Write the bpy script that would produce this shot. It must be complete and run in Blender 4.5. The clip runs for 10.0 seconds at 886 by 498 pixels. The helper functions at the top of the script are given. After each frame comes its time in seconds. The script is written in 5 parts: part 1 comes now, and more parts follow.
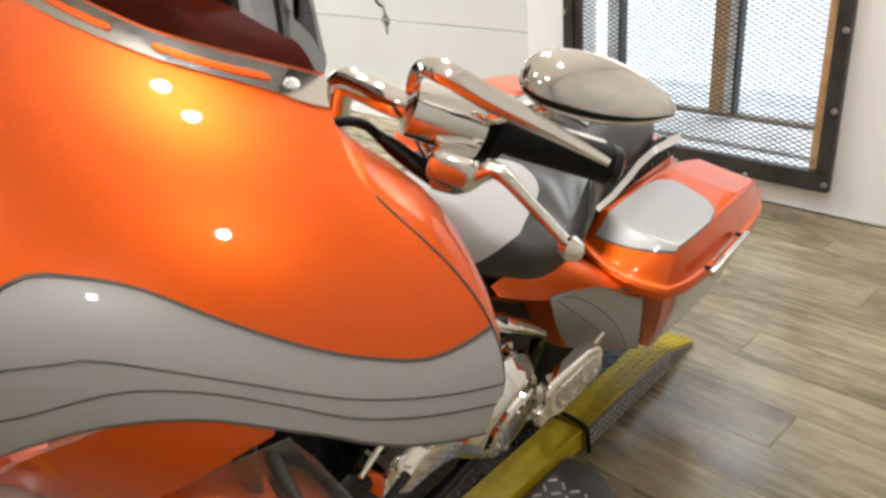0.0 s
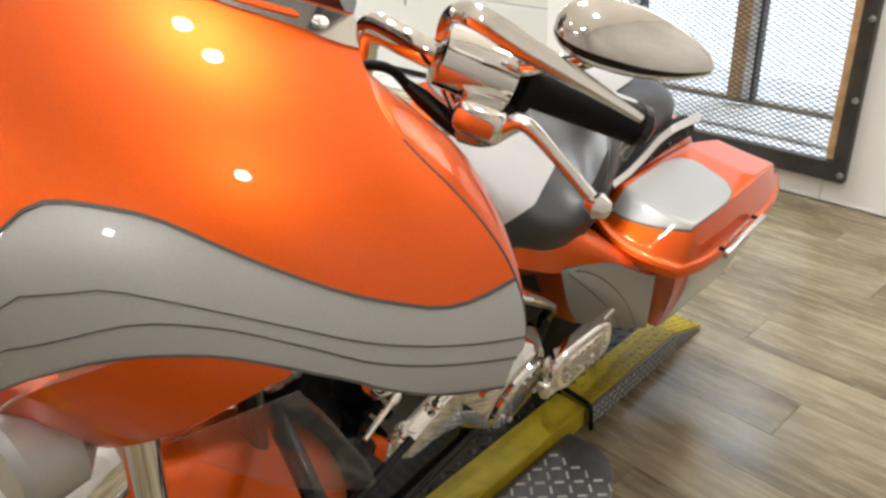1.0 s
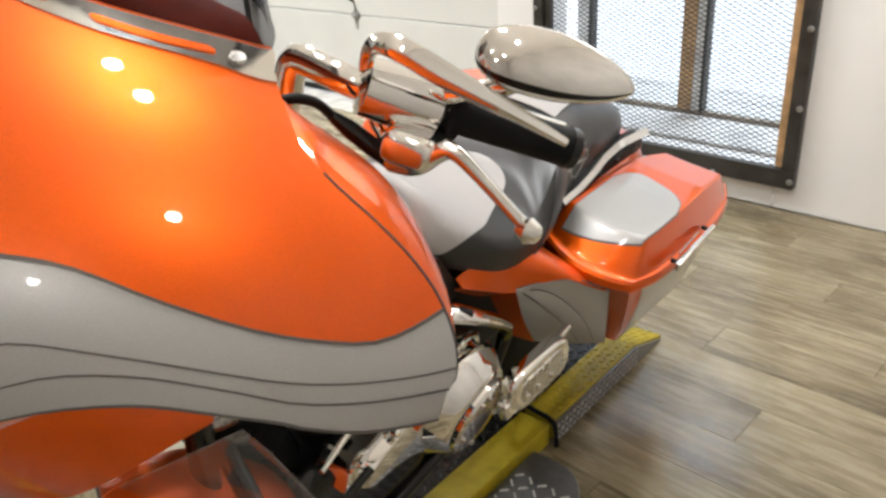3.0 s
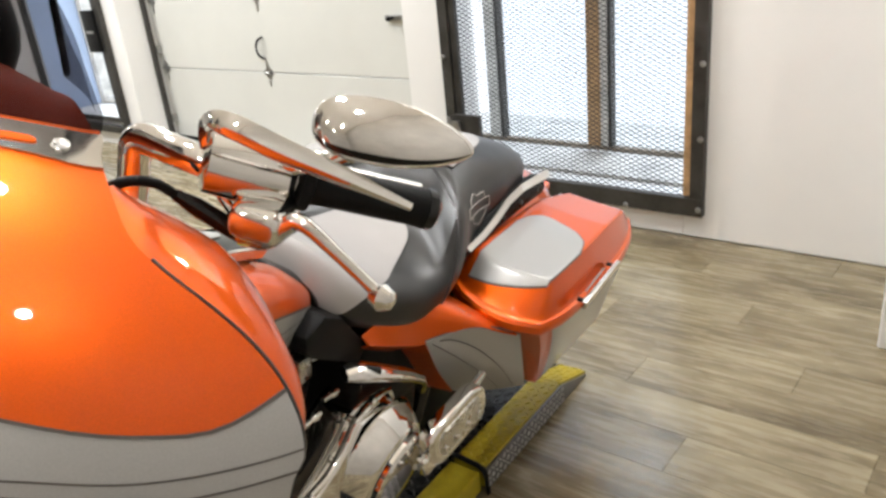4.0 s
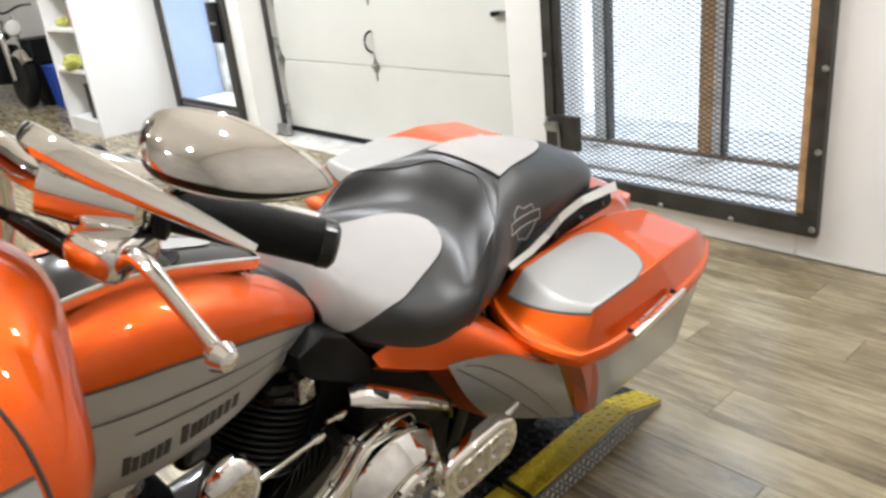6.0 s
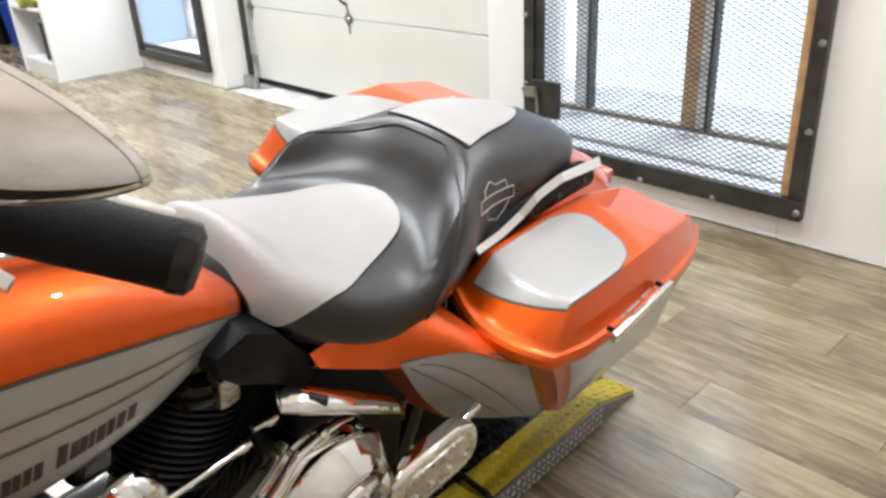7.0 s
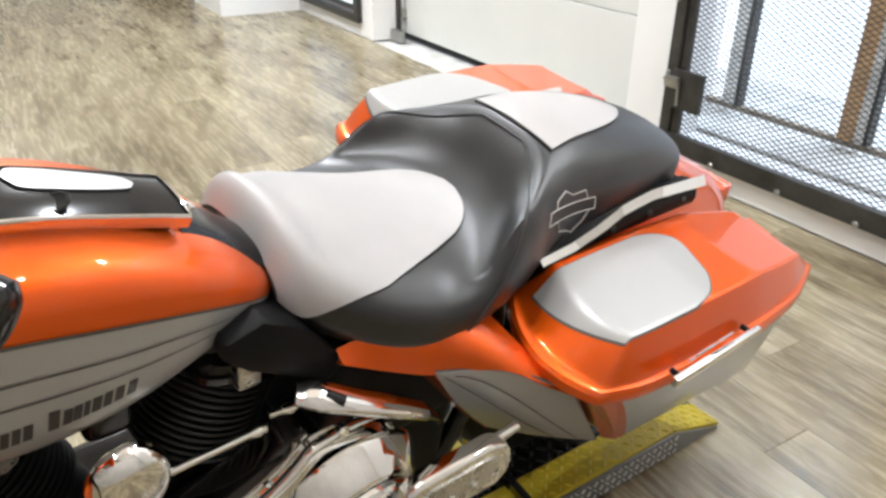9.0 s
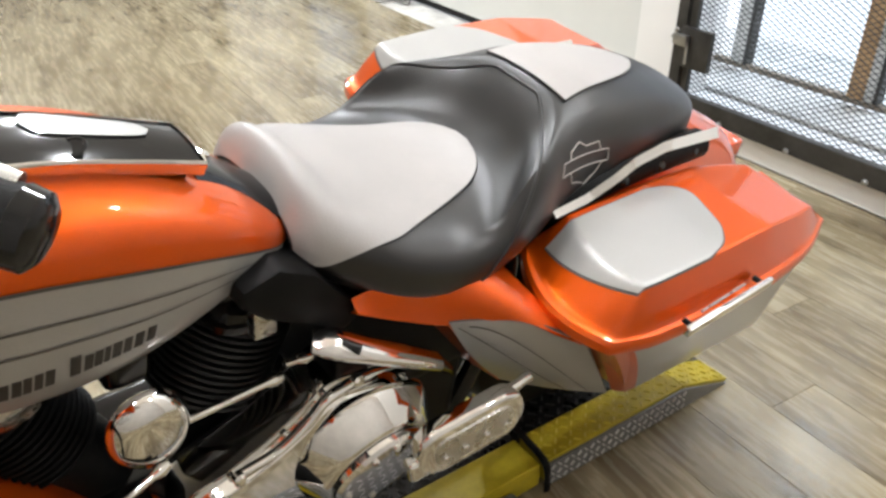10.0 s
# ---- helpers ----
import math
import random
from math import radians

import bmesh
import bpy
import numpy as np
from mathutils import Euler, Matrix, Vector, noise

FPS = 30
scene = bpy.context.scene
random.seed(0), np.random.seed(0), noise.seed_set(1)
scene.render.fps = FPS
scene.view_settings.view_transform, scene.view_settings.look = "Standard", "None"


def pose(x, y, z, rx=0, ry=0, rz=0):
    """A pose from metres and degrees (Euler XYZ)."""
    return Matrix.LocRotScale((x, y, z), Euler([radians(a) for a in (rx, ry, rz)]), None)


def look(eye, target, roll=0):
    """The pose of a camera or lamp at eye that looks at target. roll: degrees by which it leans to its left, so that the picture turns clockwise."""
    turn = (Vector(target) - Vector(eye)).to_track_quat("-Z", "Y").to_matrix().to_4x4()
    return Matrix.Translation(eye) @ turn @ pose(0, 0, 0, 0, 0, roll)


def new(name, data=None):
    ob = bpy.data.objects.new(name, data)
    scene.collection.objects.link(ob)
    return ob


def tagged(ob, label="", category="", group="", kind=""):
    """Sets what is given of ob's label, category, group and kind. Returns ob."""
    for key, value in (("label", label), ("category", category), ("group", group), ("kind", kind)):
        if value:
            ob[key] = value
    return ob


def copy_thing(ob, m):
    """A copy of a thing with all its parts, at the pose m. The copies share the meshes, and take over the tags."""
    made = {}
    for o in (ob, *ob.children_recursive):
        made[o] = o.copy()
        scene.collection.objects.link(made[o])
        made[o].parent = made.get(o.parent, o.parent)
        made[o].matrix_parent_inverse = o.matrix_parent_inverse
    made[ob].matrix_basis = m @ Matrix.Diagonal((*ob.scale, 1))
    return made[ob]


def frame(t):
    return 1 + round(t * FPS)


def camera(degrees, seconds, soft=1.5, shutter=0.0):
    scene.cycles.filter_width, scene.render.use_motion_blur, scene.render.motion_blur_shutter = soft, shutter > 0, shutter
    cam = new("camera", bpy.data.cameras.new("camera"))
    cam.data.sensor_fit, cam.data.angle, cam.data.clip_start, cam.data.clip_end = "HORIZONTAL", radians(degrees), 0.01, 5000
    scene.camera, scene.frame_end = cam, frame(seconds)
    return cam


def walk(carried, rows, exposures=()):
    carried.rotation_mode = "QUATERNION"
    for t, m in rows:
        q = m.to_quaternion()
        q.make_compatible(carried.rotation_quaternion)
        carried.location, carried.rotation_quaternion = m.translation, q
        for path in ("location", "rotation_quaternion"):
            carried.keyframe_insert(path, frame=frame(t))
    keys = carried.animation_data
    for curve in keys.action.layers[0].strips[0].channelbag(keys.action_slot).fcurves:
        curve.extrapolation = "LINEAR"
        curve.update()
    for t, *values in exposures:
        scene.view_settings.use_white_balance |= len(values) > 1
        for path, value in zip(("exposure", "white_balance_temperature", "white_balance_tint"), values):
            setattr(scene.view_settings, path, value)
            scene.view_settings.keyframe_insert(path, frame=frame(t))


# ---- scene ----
cam = camera(59.7, 10.0, soft=2.8, shutter=0.3)
PATH = [
    (0.0, (2.466, 2.398, 1.459), (1.13, 3.617, 0.603), -4.87),
    (0.5, (2.454, 2.391, 1.439), (1.12, 3.571, 0.528), -2.81),
    (1.0, (2.455, 2.39, 1.437), (1.125, 3.577, 0.531), -2.54),
    (1.5, (2.463, 2.391, 1.44), (1.128, 3.591, 0.558), -2.78),
    (2.0, (2.461, 2.393, 1.439), (1.128, 3.593, 0.553), -2.89),
    (3.5, (2.481, 2.44, 1.443), (1.249, 3.782, 0.618), -4.96),
    (4.0, (2.507, 2.464, 1.448), (1.322, 3.878, 0.677), -5.92),
    (4.5, (2.519, 2.453, 1.451), (1.3, 3.868, 0.733), -4.82),
    (5.0, (2.52, 2.464, 1.43), (1.247, 3.785, 0.633), -5.49),
    (5.5, (2.544, 2.581, 1.428), (1.131, 3.784, 0.684), -1.33),
    (6.0, (2.543, 2.663, 1.421), (1.133, 3.867, 0.669), -6.16),
    (7.5, (2.373, 2.862, 1.362), (1.04, 4.046, 0.456), -0.58),
    (8.0, (2.408, 2.906, 1.373), (0.912, 3.848, 0.436), 2.31),
    (8.5, (2.41, 2.946, 1.382), (0.868, 3.801, 0.438), 0.44),
    (9.0, (2.412, 2.95, 1.393), (0.903, 3.882, 0.469), 0.75),
    (9.5, (2.412, 2.943, 1.379), (0.948, 3.88, 0.391), 0.36),
    (10.0, (2.413, 2.933, 1.373), (0.935, 3.836, 0.372), 0.35),
]
walk(cam, [(t, look(eye, target, roll)) for t, eye, target, roll in PATH],
     exposures=[(0.0, -0.24, 6500, 10), (1.0, -0.16, 6450, 10), (2.0, -0.14, 6400, 10), (3.5, -0.22, 6450, 10), (5.0, -0.22, 6450, 10), (6.0, -0.14, 6250, 10), (7.5, -0.02, 6100, 10), (9.0, -0.02, 6100, 10), (10.0, -0.12, 6250, 10)])

# ---- world and light ----
world = bpy.data.worlds.new("world")
scene.world = world
world.use_nodes = True
wn = world.node_tree.nodes
sky = wn.new("ShaderNodeTexSky")
sky.sky_type = "NISHITA"
sky.sun_disc = False
sky.sun_elevation = radians(35)
sky.sun_rotation = radians(20)
wn["Background"].inputs["Strength"].default_value = 0.12
world.node_tree.links.new(sky.outputs[0], wn["Background"].inputs["Color"])
sun_data = bpy.data.lights.new("sun", "SUN")
sun_data.energy = 1.0
sun_data.angle = radians(12)
sun_data.color = (1.0, 0.95, 0.88)
sun = new("sun", sun_data)
sun.matrix_world = look((3, 14, 9), (0, 5, 0))


def window_light(name, x, y, z, w, h, power):
    d = bpy.data.lights.new(name, "AREA")
    d.shape, d.size, d.size_y, d.energy, d.color = "RECTANGLE", w, h, power, (0.74, 0.86, 1.0)
    o = new(name, d)
    o.matrix_world = look((x, y, z), (x, y - 2, z - 0.25))
    return o


near = window_light("window_daylight", 0.42, 7.5, 3.0, 1.6, 1.2, 240)
near.matrix_world = look((0.42, 7.5, 3.0), (0.42, 5.2, 0.4))
high = window_light("window_daylight", -4.05, 7.5, 3.0, 1.6, 1.2, 110)
high.matrix_world = look((-4.05, 7.5, 3.0), (-4.05, 5.2, 0.4))


# ---- materials ----
def mat(name, color, rough=0.5, metal=0.0, coat=0.0, noise_scale=0.0, noise_amt=0.0, bump=0.0, bump_scale=200.0, rough_var=0.0, spec=0.5):
    m = bpy.data.materials.new(name)
    m.use_nodes = True
    nt = m.node_tree
    b = nt.nodes["Principled BSDF"]
    b.inputs["Base Color"].default_value = (*color, 1)
    b.inputs["Roughness"].default_value = rough
    b.inputs["Metallic"].default_value = metal
    b.inputs["Specular IOR Level"].default_value = spec
    b.inputs["Coat Weight"].default_value = coat
    b.inputs["Coat Roughness"].default_value = 0.03
    tc = nt.nodes.new("ShaderNodeTexCoord")
    if noise_amt or rough_var:
        n = nt.nodes.new("ShaderNodeTexNoise")
        n.inputs["Scale"].default_value = noise_scale or 4.0
        n.inputs["Detail"].default_value = 6
        n.inputs["Roughness"].default_value = 0.65
        nt.links.new(tc.outputs["Object"], n.inputs["Vector"])
    if noise_amt:
        r = nt.nodes.new("ShaderNodeMapRange")
        r.inputs["From Min"].default_value, r.inputs["From Max"].default_value = 0.3, 0.7
        r.inputs["To Min"].default_value, r.inputs["To Max"].default_value = 1 - noise_amt, 1 + noise_amt
        nt.links.new(n.outputs["Fac"], r.inputs["Value"])
        mx = nt.nodes.new("ShaderNodeVectorMath")
        mx.operation = "SCALE"
        mx.inputs[0].default_value = color
        nt.links.new(r.outputs["Result"], mx.inputs["Scale"])
        nt.links.new(mx.outputs[0], b.inputs["Base Color"])
    if rough_var:
        r2 = nt.nodes.new("ShaderNodeMapRange")
        r2.inputs["From Min"].default_value, r2.inputs["From Max"].default_value = 0.3, 0.7
        r2.inputs["To Min"].default_value, r2.inputs["To Max"].default_value = max(rough - rough_var, 0.02), rough + rough_var
        nt.links.new(n.outputs["Fac"], r2.inputs["Value"])
        nt.links.new(r2.outputs["Result"], b.inputs["Roughness"])
    if bump:
        n2 = nt.nodes.new("ShaderNodeTexNoise")
        n2.inputs["Scale"].default_value = bump_scale
        n2.inputs["Detail"].default_value = 3
        nt.links.new(tc.outputs["Object"], n2.inputs["Vector"])
        bp = nt.nodes.new("ShaderNodeBump")
        bp.inputs["Strength"].default_value = bump
        bp.inputs["Distance"].default_value = 0.002
        nt.links.new(n2.outputs["Fac"], bp.inputs["Height"])
        nt.links.new(bp.outputs["Normal"], b.inputs["Normal"])
    return m


M_ORANGE = mat("orange_pearl_paint", (0.75, 0.102, 0.0026), 0.40, 0.70, 0.80, 900, 0.10, spec=0.08)
M_SILVER = mat("warm_silver_paint", (0.425, 0.422, 0.414), 0.38, 0.45, 0.50, 700, 0.06, spec=0.25)
M_TRIM = mat("polished_grey_metal_trim", (0.72, 0.70, 0.66), 0.13, 1.0, 0.0, 60, 0.04, rough_var=0.03)
M_PIN = mat("charcoal_pinstripe", (0.085, 0.075, 0.065), 0.35, 0.0, 0.4, 60, 0.15)
M_CHROME = mat("polished_chrome", (0.88, 0.87, 0.85), 0.05, 1.0, rough_var=0.02, noise_scale=14)
M_BRUSHED = mat("satin_aluminium", (0.62, 0.61, 0.58), 0.28, 1.0, noise_scale=60, noise_amt=0.08, rough_var=0.06)
M_BLACK = mat("gloss_black_metal", (0.006, 0.006, 0.0065), 0.14, 0.0, 0.0, 20, 0.3, spec=0.45)
M_WRINKLE = mat("wrinkle_black_engine_paint", (0.006, 0.006, 0.0062), 0.42, 0.0, spec=0.12, bump=0.5, bump_scale=700, noise_scale=30, noise_amt=0.3)
M_FIN = mat("machined_edge_black_fins", (0.024, 0.024, 0.024), 0.32, 0.5, noise_scale=60, noise_amt=0.3, spec=0.4)
M_RUBBER = mat("black_rubber", (0.006, 0.006, 0.0063), 0.5, 0.0, spec=0.15, bump=0.3, bump_scale=500, noise_scale=25, noise_amt=0.3)
M_PLASTIC = mat("black_plastic", (0.006, 0.006, 0.0063), 0.42, 0.0, spec=0.12, bump=0.25, bump_scale=900, noise_scale=12, noise_amt=0.25)
M_VINYL = mat("charcoal_seat_vinyl", (0.006, 0.006, 0.0065), 0.38, 0.0, spec=0.75, bump=0.05, bump_scale=420, noise_scale=9, noise_amt=0.08, rough_var=0.03)
M_WHITE_LEATHER = mat("pearl_white_seat_leather", (0.405, 0.388, 0.380), 0.38, 0.0, bump=0.3, bump_scale=420, noise_scale=7, noise_amt=0.06, rough_var=0.05)
M_STITCH = mat("grey_stitching", (0.50, 0.48, 0.46), 0.7, noise_scale=300, noise_amt=0.2)
M_SEAM = mat("pinkish_grey_seam_thread", (0.30, 0.25, 0.25), 0.7, noise_scale=300, noise_amt=0.2)
# Shade and reflected orange on the cowl are mixed into this colour.
M_COWL = mat("cowl_shade_red_brown", (0.20, 0.019, 0.004), 0.5, 0.0, 0.0, 40, 0.1, spec=0.05)
M_TINT = mat("dark_tinted_acrylic", (0.010, 0.008, 0.008), 0.06, 0.0, 0.5, 5, 0.2)
M_WALL = mat("white_painted_wall", (0.82, 0.81, 0.79), 0.6, 0.0, noise_scale=1.3, noise_amt=0.03, bump=0.12, bump_scale=160)
# Tone of the unseen walls, set for bounce light and chrome reflections.
M_FARWALL = mat("unseen_wall_beige_grey", (0.46, 0.435, 0.40), 0.65, 0.0, noise_scale=1.2, noise_amt=0.12, bump=0.1, bump_scale=150)
M_DECKGREY = mat("grey_deck_paint", (0.16, 0.16, 0.16), 0.45, 0.0, noise_scale=14, noise_amt=0.15, rough_var=0.1)
# Bluish daylight on the window reveal, put into its colour.
M_REVEAL = mat("daylight_blue_reveal", (0.40, 0.50, 0.68), 0.6, 0.0, noise_scale=2.0, noise_amt=0.06)
M_CEIL = mat("white_ceiling_paint", (0.80, 0.76, 0.71), 0.8, 0.0, noise_scale=1.1, noise_amt=0.03)
M_GDOOR = mat("white_garage_door_steel", (0.66, 0.66, 0.62), 0.42, 0.0, noise_scale=2.2, noise_amt=0.03, bump=0.15, bump_scale=300, rough_var=0.05)
M_GALV = mat("galvanised_steel", (0.42, 0.42, 0.41), 0.38, 1.0, noise_scale=35, noise_amt=0.2, rough_var=0.1)
M_GATE = mat("dark_gunmetal_steel", (0.060, 0.057, 0.052), 0.45, 0.6, noise_scale=9, noise_amt=0.35, rough_var=0.12, bump=0.2, bump_scale=120)
M_MESH = mat("black_coated_expanded_metal", (0.022, 0.022, 0.022), 0.5, 0.3, noise_scale=40, noise_amt=0.3)
M_BROWN = mat("brown_oak_post", (0.42, 0.255, 0.12), 0.55, 0.0, noise_scale=16, noise_amt=0.35, bump=0.3, bump_scale=70)
M_SILL = mat("grey_weathered_sill", (0.60, 0.59, 0.56), 0.7, 0.0, noise_scale=7, noise_amt=0.3, bump=0.3, bump_scale=90)
M_RAIL = mat("brown_grey_weathered_timber", (0.23, 0.19, 0.145), 0.7, 0.0, noise_scale=18, noise_amt=0.35, bump=0.3, bump_scale=80)
M_YELLOW = mat("worn_yellow_paint", (0.46, 0.36, 0.018), 0.40, 0.0, noise_scale=22, noise_amt=0.20, rough_var=0.12, bump=0.25, bump_scale=180)
M_PLATEBLK = mat("black_painted_tread_plate", (0.010, 0.010, 0.010), 0.30, 0.1, noise_scale=26, noise_amt=0.4, rough_var=0.12)
M_PLATEALU = mat("bright_aluminium_tread_plate", (0.22, 0.22, 0.22), 0.42, 0.6, noise_scale=30, noise_amt=0.18, rough_var=0.1)
# Tread bars, each lighter than the plate it stands on.
M_LUGBLK = mat("lighter_black_tread_lugs", (0.045, 0.045, 0.045), 0.32, 0.6, noise_scale=40, noise_amt=0.4)
M_LUGALU = mat("lighter_aluminium_tread_lugs", (0.80, 0.80, 0.79), 0.35, 0.45, noise_scale=40, noise_amt=0.15)
M_LUGYEL = mat("lighter_yellow_tread_lugs", (0.60, 0.49, 0.05), 0.34, 0.0, noise_scale=30, noise_amt=0.2)
M_LETTER = mat("dark_grey_lettering", (0.035, 0.030, 0.026), 0.45, 0.0, 0.15)
M_SHELF = mat("white_melamine", (0.78, 0.77, 0.75), 0.45, noise_scale=2.0, noise_amt=0.03)
M_RAG = mat("yellow_green_cloth", (0.42, 0.42, 0.10), 0.9, noise_scale=30, noise_amt=0.35, bump=0.6, bump_scale=140)
M_RED = mat("red_plastic_bottle", (0.45, 0.05, 0.04), 0.35, noise_scale=10, noise_amt=0.1)
M_BLUE = mat("blue_plastic", (0.02, 0.07, 0.42), 0.4, noise_scale=8, noise_amt=0.12)
M_CARBLUE = mat("pale_blue_car_paint", (0.14, 0.24, 0.52), 0.3, 0.1, 0.6, 6, 0.08)
M_LAMPGLASS = mat("milky_lens", (0.75, 0.75, 0.72), 0.2, 0.0, 0.6, 20, 0.05)
M_AMBER = mat("amber_reflector", (0.7, 0.10, 0.02), 0.2, 0.0, 0.8, 40, 0.1)


def mat_emit(name, color, strength):
    m = bpy.data.materials.new(name)
    m.use_nodes = True
    b = m.node_tree.nodes["Principled BSDF"]
    b.inputs["Base Color"].default_value = (0.05, 0.05, 0.05, 1)
    b.inputs["Emission Color"].default_value = (*color, 1)
    b.inputs["Emission Strength"].default_value = strength
    return m


def mat_glass(name, color, rough, mix, haze=0.0):
    """A thin pane: mostly clear, with a real gloss."""
    m = bpy.data.materials.new(name)
    m.use_nodes = True
    nt = m.node_tree
    out = nt.nodes["Material Output"]
    nt.nodes.remove(nt.nodes["Principled BSDF"])
    tr = nt.nodes.new("ShaderNodeBsdfTransparent")
    tr.inputs["Color"].default_value = (*color, 1)
    gl = nt.nodes.new("ShaderNodeBsdfGlossy")
    gl.inputs["Roughness"].default_value = rough
    lw = nt.nodes.new("ShaderNodeLayerWeight")
    lw.inputs["Blend"].default_value = 0.5
    pw = nt.nodes.new("ShaderNodeMath")
    pw.operation = "POWER"
    pw.inputs[1].default_value = 4.0
    nt.links.new(lw.outputs["Facing"], pw.inputs[0])
    fr = nt.nodes.new("ShaderNodeMath")
    fr.operation = "MULTIPLY_ADD"
    fr.inputs[1].default_value, fr.inputs[2].default_value = 0.6 * mix, 0.04 * mix
    nt.links.new(pw.outputs[0], fr.inputs[0])
    mx = nt.nodes.new("ShaderNodeMixShader")
    nt.links.new(fr.outputs[0], mx.inputs[0])
    nt.links.new(tr.outputs[0], mx.inputs[1])
    nt.links.new(gl.outputs[0], mx.inputs[2])
    last = mx
    if haze:
        df = nt.nodes.new("ShaderNodeBsdfDiffuse")
        df.inputs["Color"].default_value = (0.75, 0.75, 0.74, 1)
        last = nt.nodes.new("ShaderNodeMixShader")
        last.inputs[0].default_value = haze
        nt.links.new(mx.outputs[0], last.inputs[1])
        nt.links.new(df.outputs[0], last.inputs[2])
    nt.links.new(last.outputs[0], out.inputs["Surface"])
    return m


M_PANE = mat_glass("window_glass", (0.95, 0.97, 0.98), 0.01, 1.0)
M_CLEAR = mat_glass("smoked_clear_acrylic", (0.93, 0.925, 0.92), 0.05, 1.3, 0.06)
M_SHIELD = mat_glass("dark_smoked_windshield", (0.56, 0.555, 0.57), 0.03, 0.22)
M_LAMP = mat_emit("lamp_glow", (1.0, 0.95, 0.87), 195.0)
M_OUTSIDE = mat_emit("bright_overcast_outdoors", (0.91, 0.94, 1.0), 2.0)


def wood_floor_material():
    m = bpy.data.materials.new("pale_oak_vinyl_planks")
    m.use_nodes = True
    nt = m.node_tree
    b = nt.nodes["Principled BSDF"]
    tc = nt.nodes.new("ShaderNodeTexCoord")
    oi = nt.nodes.new("ShaderNodeObjectInfo")
    geo = nt.nodes.new("ShaderNodeNewGeometry")
    add = nt.nodes.new("ShaderNodeMath")
    nt.links.new(oi.outputs["Random"], add.inputs[0])
    nt.links.new(geo.outputs["Random Per Island"], add.inputs[1])
    off = nt.nodes.new("ShaderNodeVectorMath")
    off.operation = "MULTIPLY_ADD"
    cb = nt.nodes.new("ShaderNodeCombineXYZ")
    for i in range(3):
        nt.links.new(add.outputs[0], cb.inputs[i])
    off.inputs[1].default_value = (37, 19, 5)
    nt.links.new(cb.outputs[0], off.inputs[0])
    nt.links.new(tc.outputs["Object"], off.inputs[2])

    def layer(sx, sy, detail, lo, hi):
        mp = nt.nodes.new("ShaderNodeVectorMath")
        mp.operation = "MULTIPLY"
        mp.inputs[1].default_value = (sx, sy, 1)
        nt.links.new(off.outputs[0], mp.inputs[0])
        n = nt.nodes.new("ShaderNodeTexNoise")
        n.inputs["Scale"].default_value = 1
        n.inputs["Detail"].default_value = detail
        n.inputs["Roughness"].default_value = 0.6
        nt.links.new(mp.outputs[0], n.inputs["Vector"])
        r = nt.nodes.new("ShaderNodeMapRange")
        r.inputs["From Min"].default_value, r.inputs["From Max"].default_value = lo, hi
        nt.links.new(n.outputs["Fac"], r.inputs["Value"])
        return r.outputs["Result"]

    broad = layer(1.6, 8, 5, 0.33, 0.68)
    grain = layer(5, 48, 5, 0.32, 0.72)
    blot = layer(3.2, 5, 5, 0.56, 0.74)
    ramp = nt.nodes.new("ShaderNodeValToRGB")
    ramp.color_ramp.elements[0].color = (0.060, 0.045, 0.025, 1)
    ramp.color_ramp.elements[1].color = (0.350, 0.298, 0.190, 1)
    e = ramp.color_ramp.elements.new(0.5)
    e.color = (0.185, 0.147, 0.085, 1)
    mixf = nt.nodes.new("ShaderNodeMath")
    mixf.operation = "MULTIPLY_ADD"
    mixf.inputs[1].default_value = 0.36
    nt.links.new(grain, mixf.inputs[0])
    sc = nt.nodes.new("ShaderNodeMath")
    sc.operation = "MULTIPLY"
    sc.inputs[1].default_value = 0.66
    nt.links.new(broad, sc.inputs[0])
    nt.links.new(sc.outputs[0], mixf.inputs[2])
    sh = nt.nodes.new("ShaderNodeMath")
    sh.operation = "MULTIPLY_ADD"
    sh.inputs[1].default_value = 0.26
    nt.links.new(add.outputs[0], sh.inputs[0])
    nt.links.new(mixf.outputs[0], sh.inputs[2])
    nt.links.new(sh.outputs[0], ramp.inputs["Fac"])
    dk = nt.nodes.new("ShaderNodeMix")
    dk.data_type = "RGBA"
    dk.blend_type = "MULTIPLY"
    dk.inputs["B"].default_value = (0.60, 0.55, 0.50, 1)
    bs = nt.nodes.new("ShaderNodeMath")
    bs.operation = "MULTIPLY"
    bs.inputs[1].default_value = 0.8
    nt.links.new(blot, bs.inputs[0])
    nt.links.new(bs.outputs[0], dk.inputs["Factor"])
    nt.links.new(ramp.outputs["Color"], dk.inputs["A"])
    nt.links.new(dk.outputs["Result"], b.inputs["Base Color"])
    rr = nt.nodes.new("ShaderNodeMapRange")
    rr.inputs["To Min"].default_value, rr.inputs["To Max"].default_value = 0.20, 0.34
    nt.links.new(grain, rr.inputs["Value"])
    nt.links.new(rr.outputs["Result"], b.inputs["Roughness"])
    bp = nt.nodes.new("ShaderNodeBump")
    bp.inputs["Strength"].default_value = 0.08
    bp.inputs["Distance"].default_value = 0.002
    nt.links.new(grain, bp.inputs["Height"])
    nt.links.new(bp.outputs["Normal"], b.inputs["Normal"])
    return m


M_FLOOR = wood_floor_material()
M_JOINT = mat("dark_floor_joint", (0.17, 0.14, 0.085), 0.8, noise_scale=6, noise_amt=0.2)


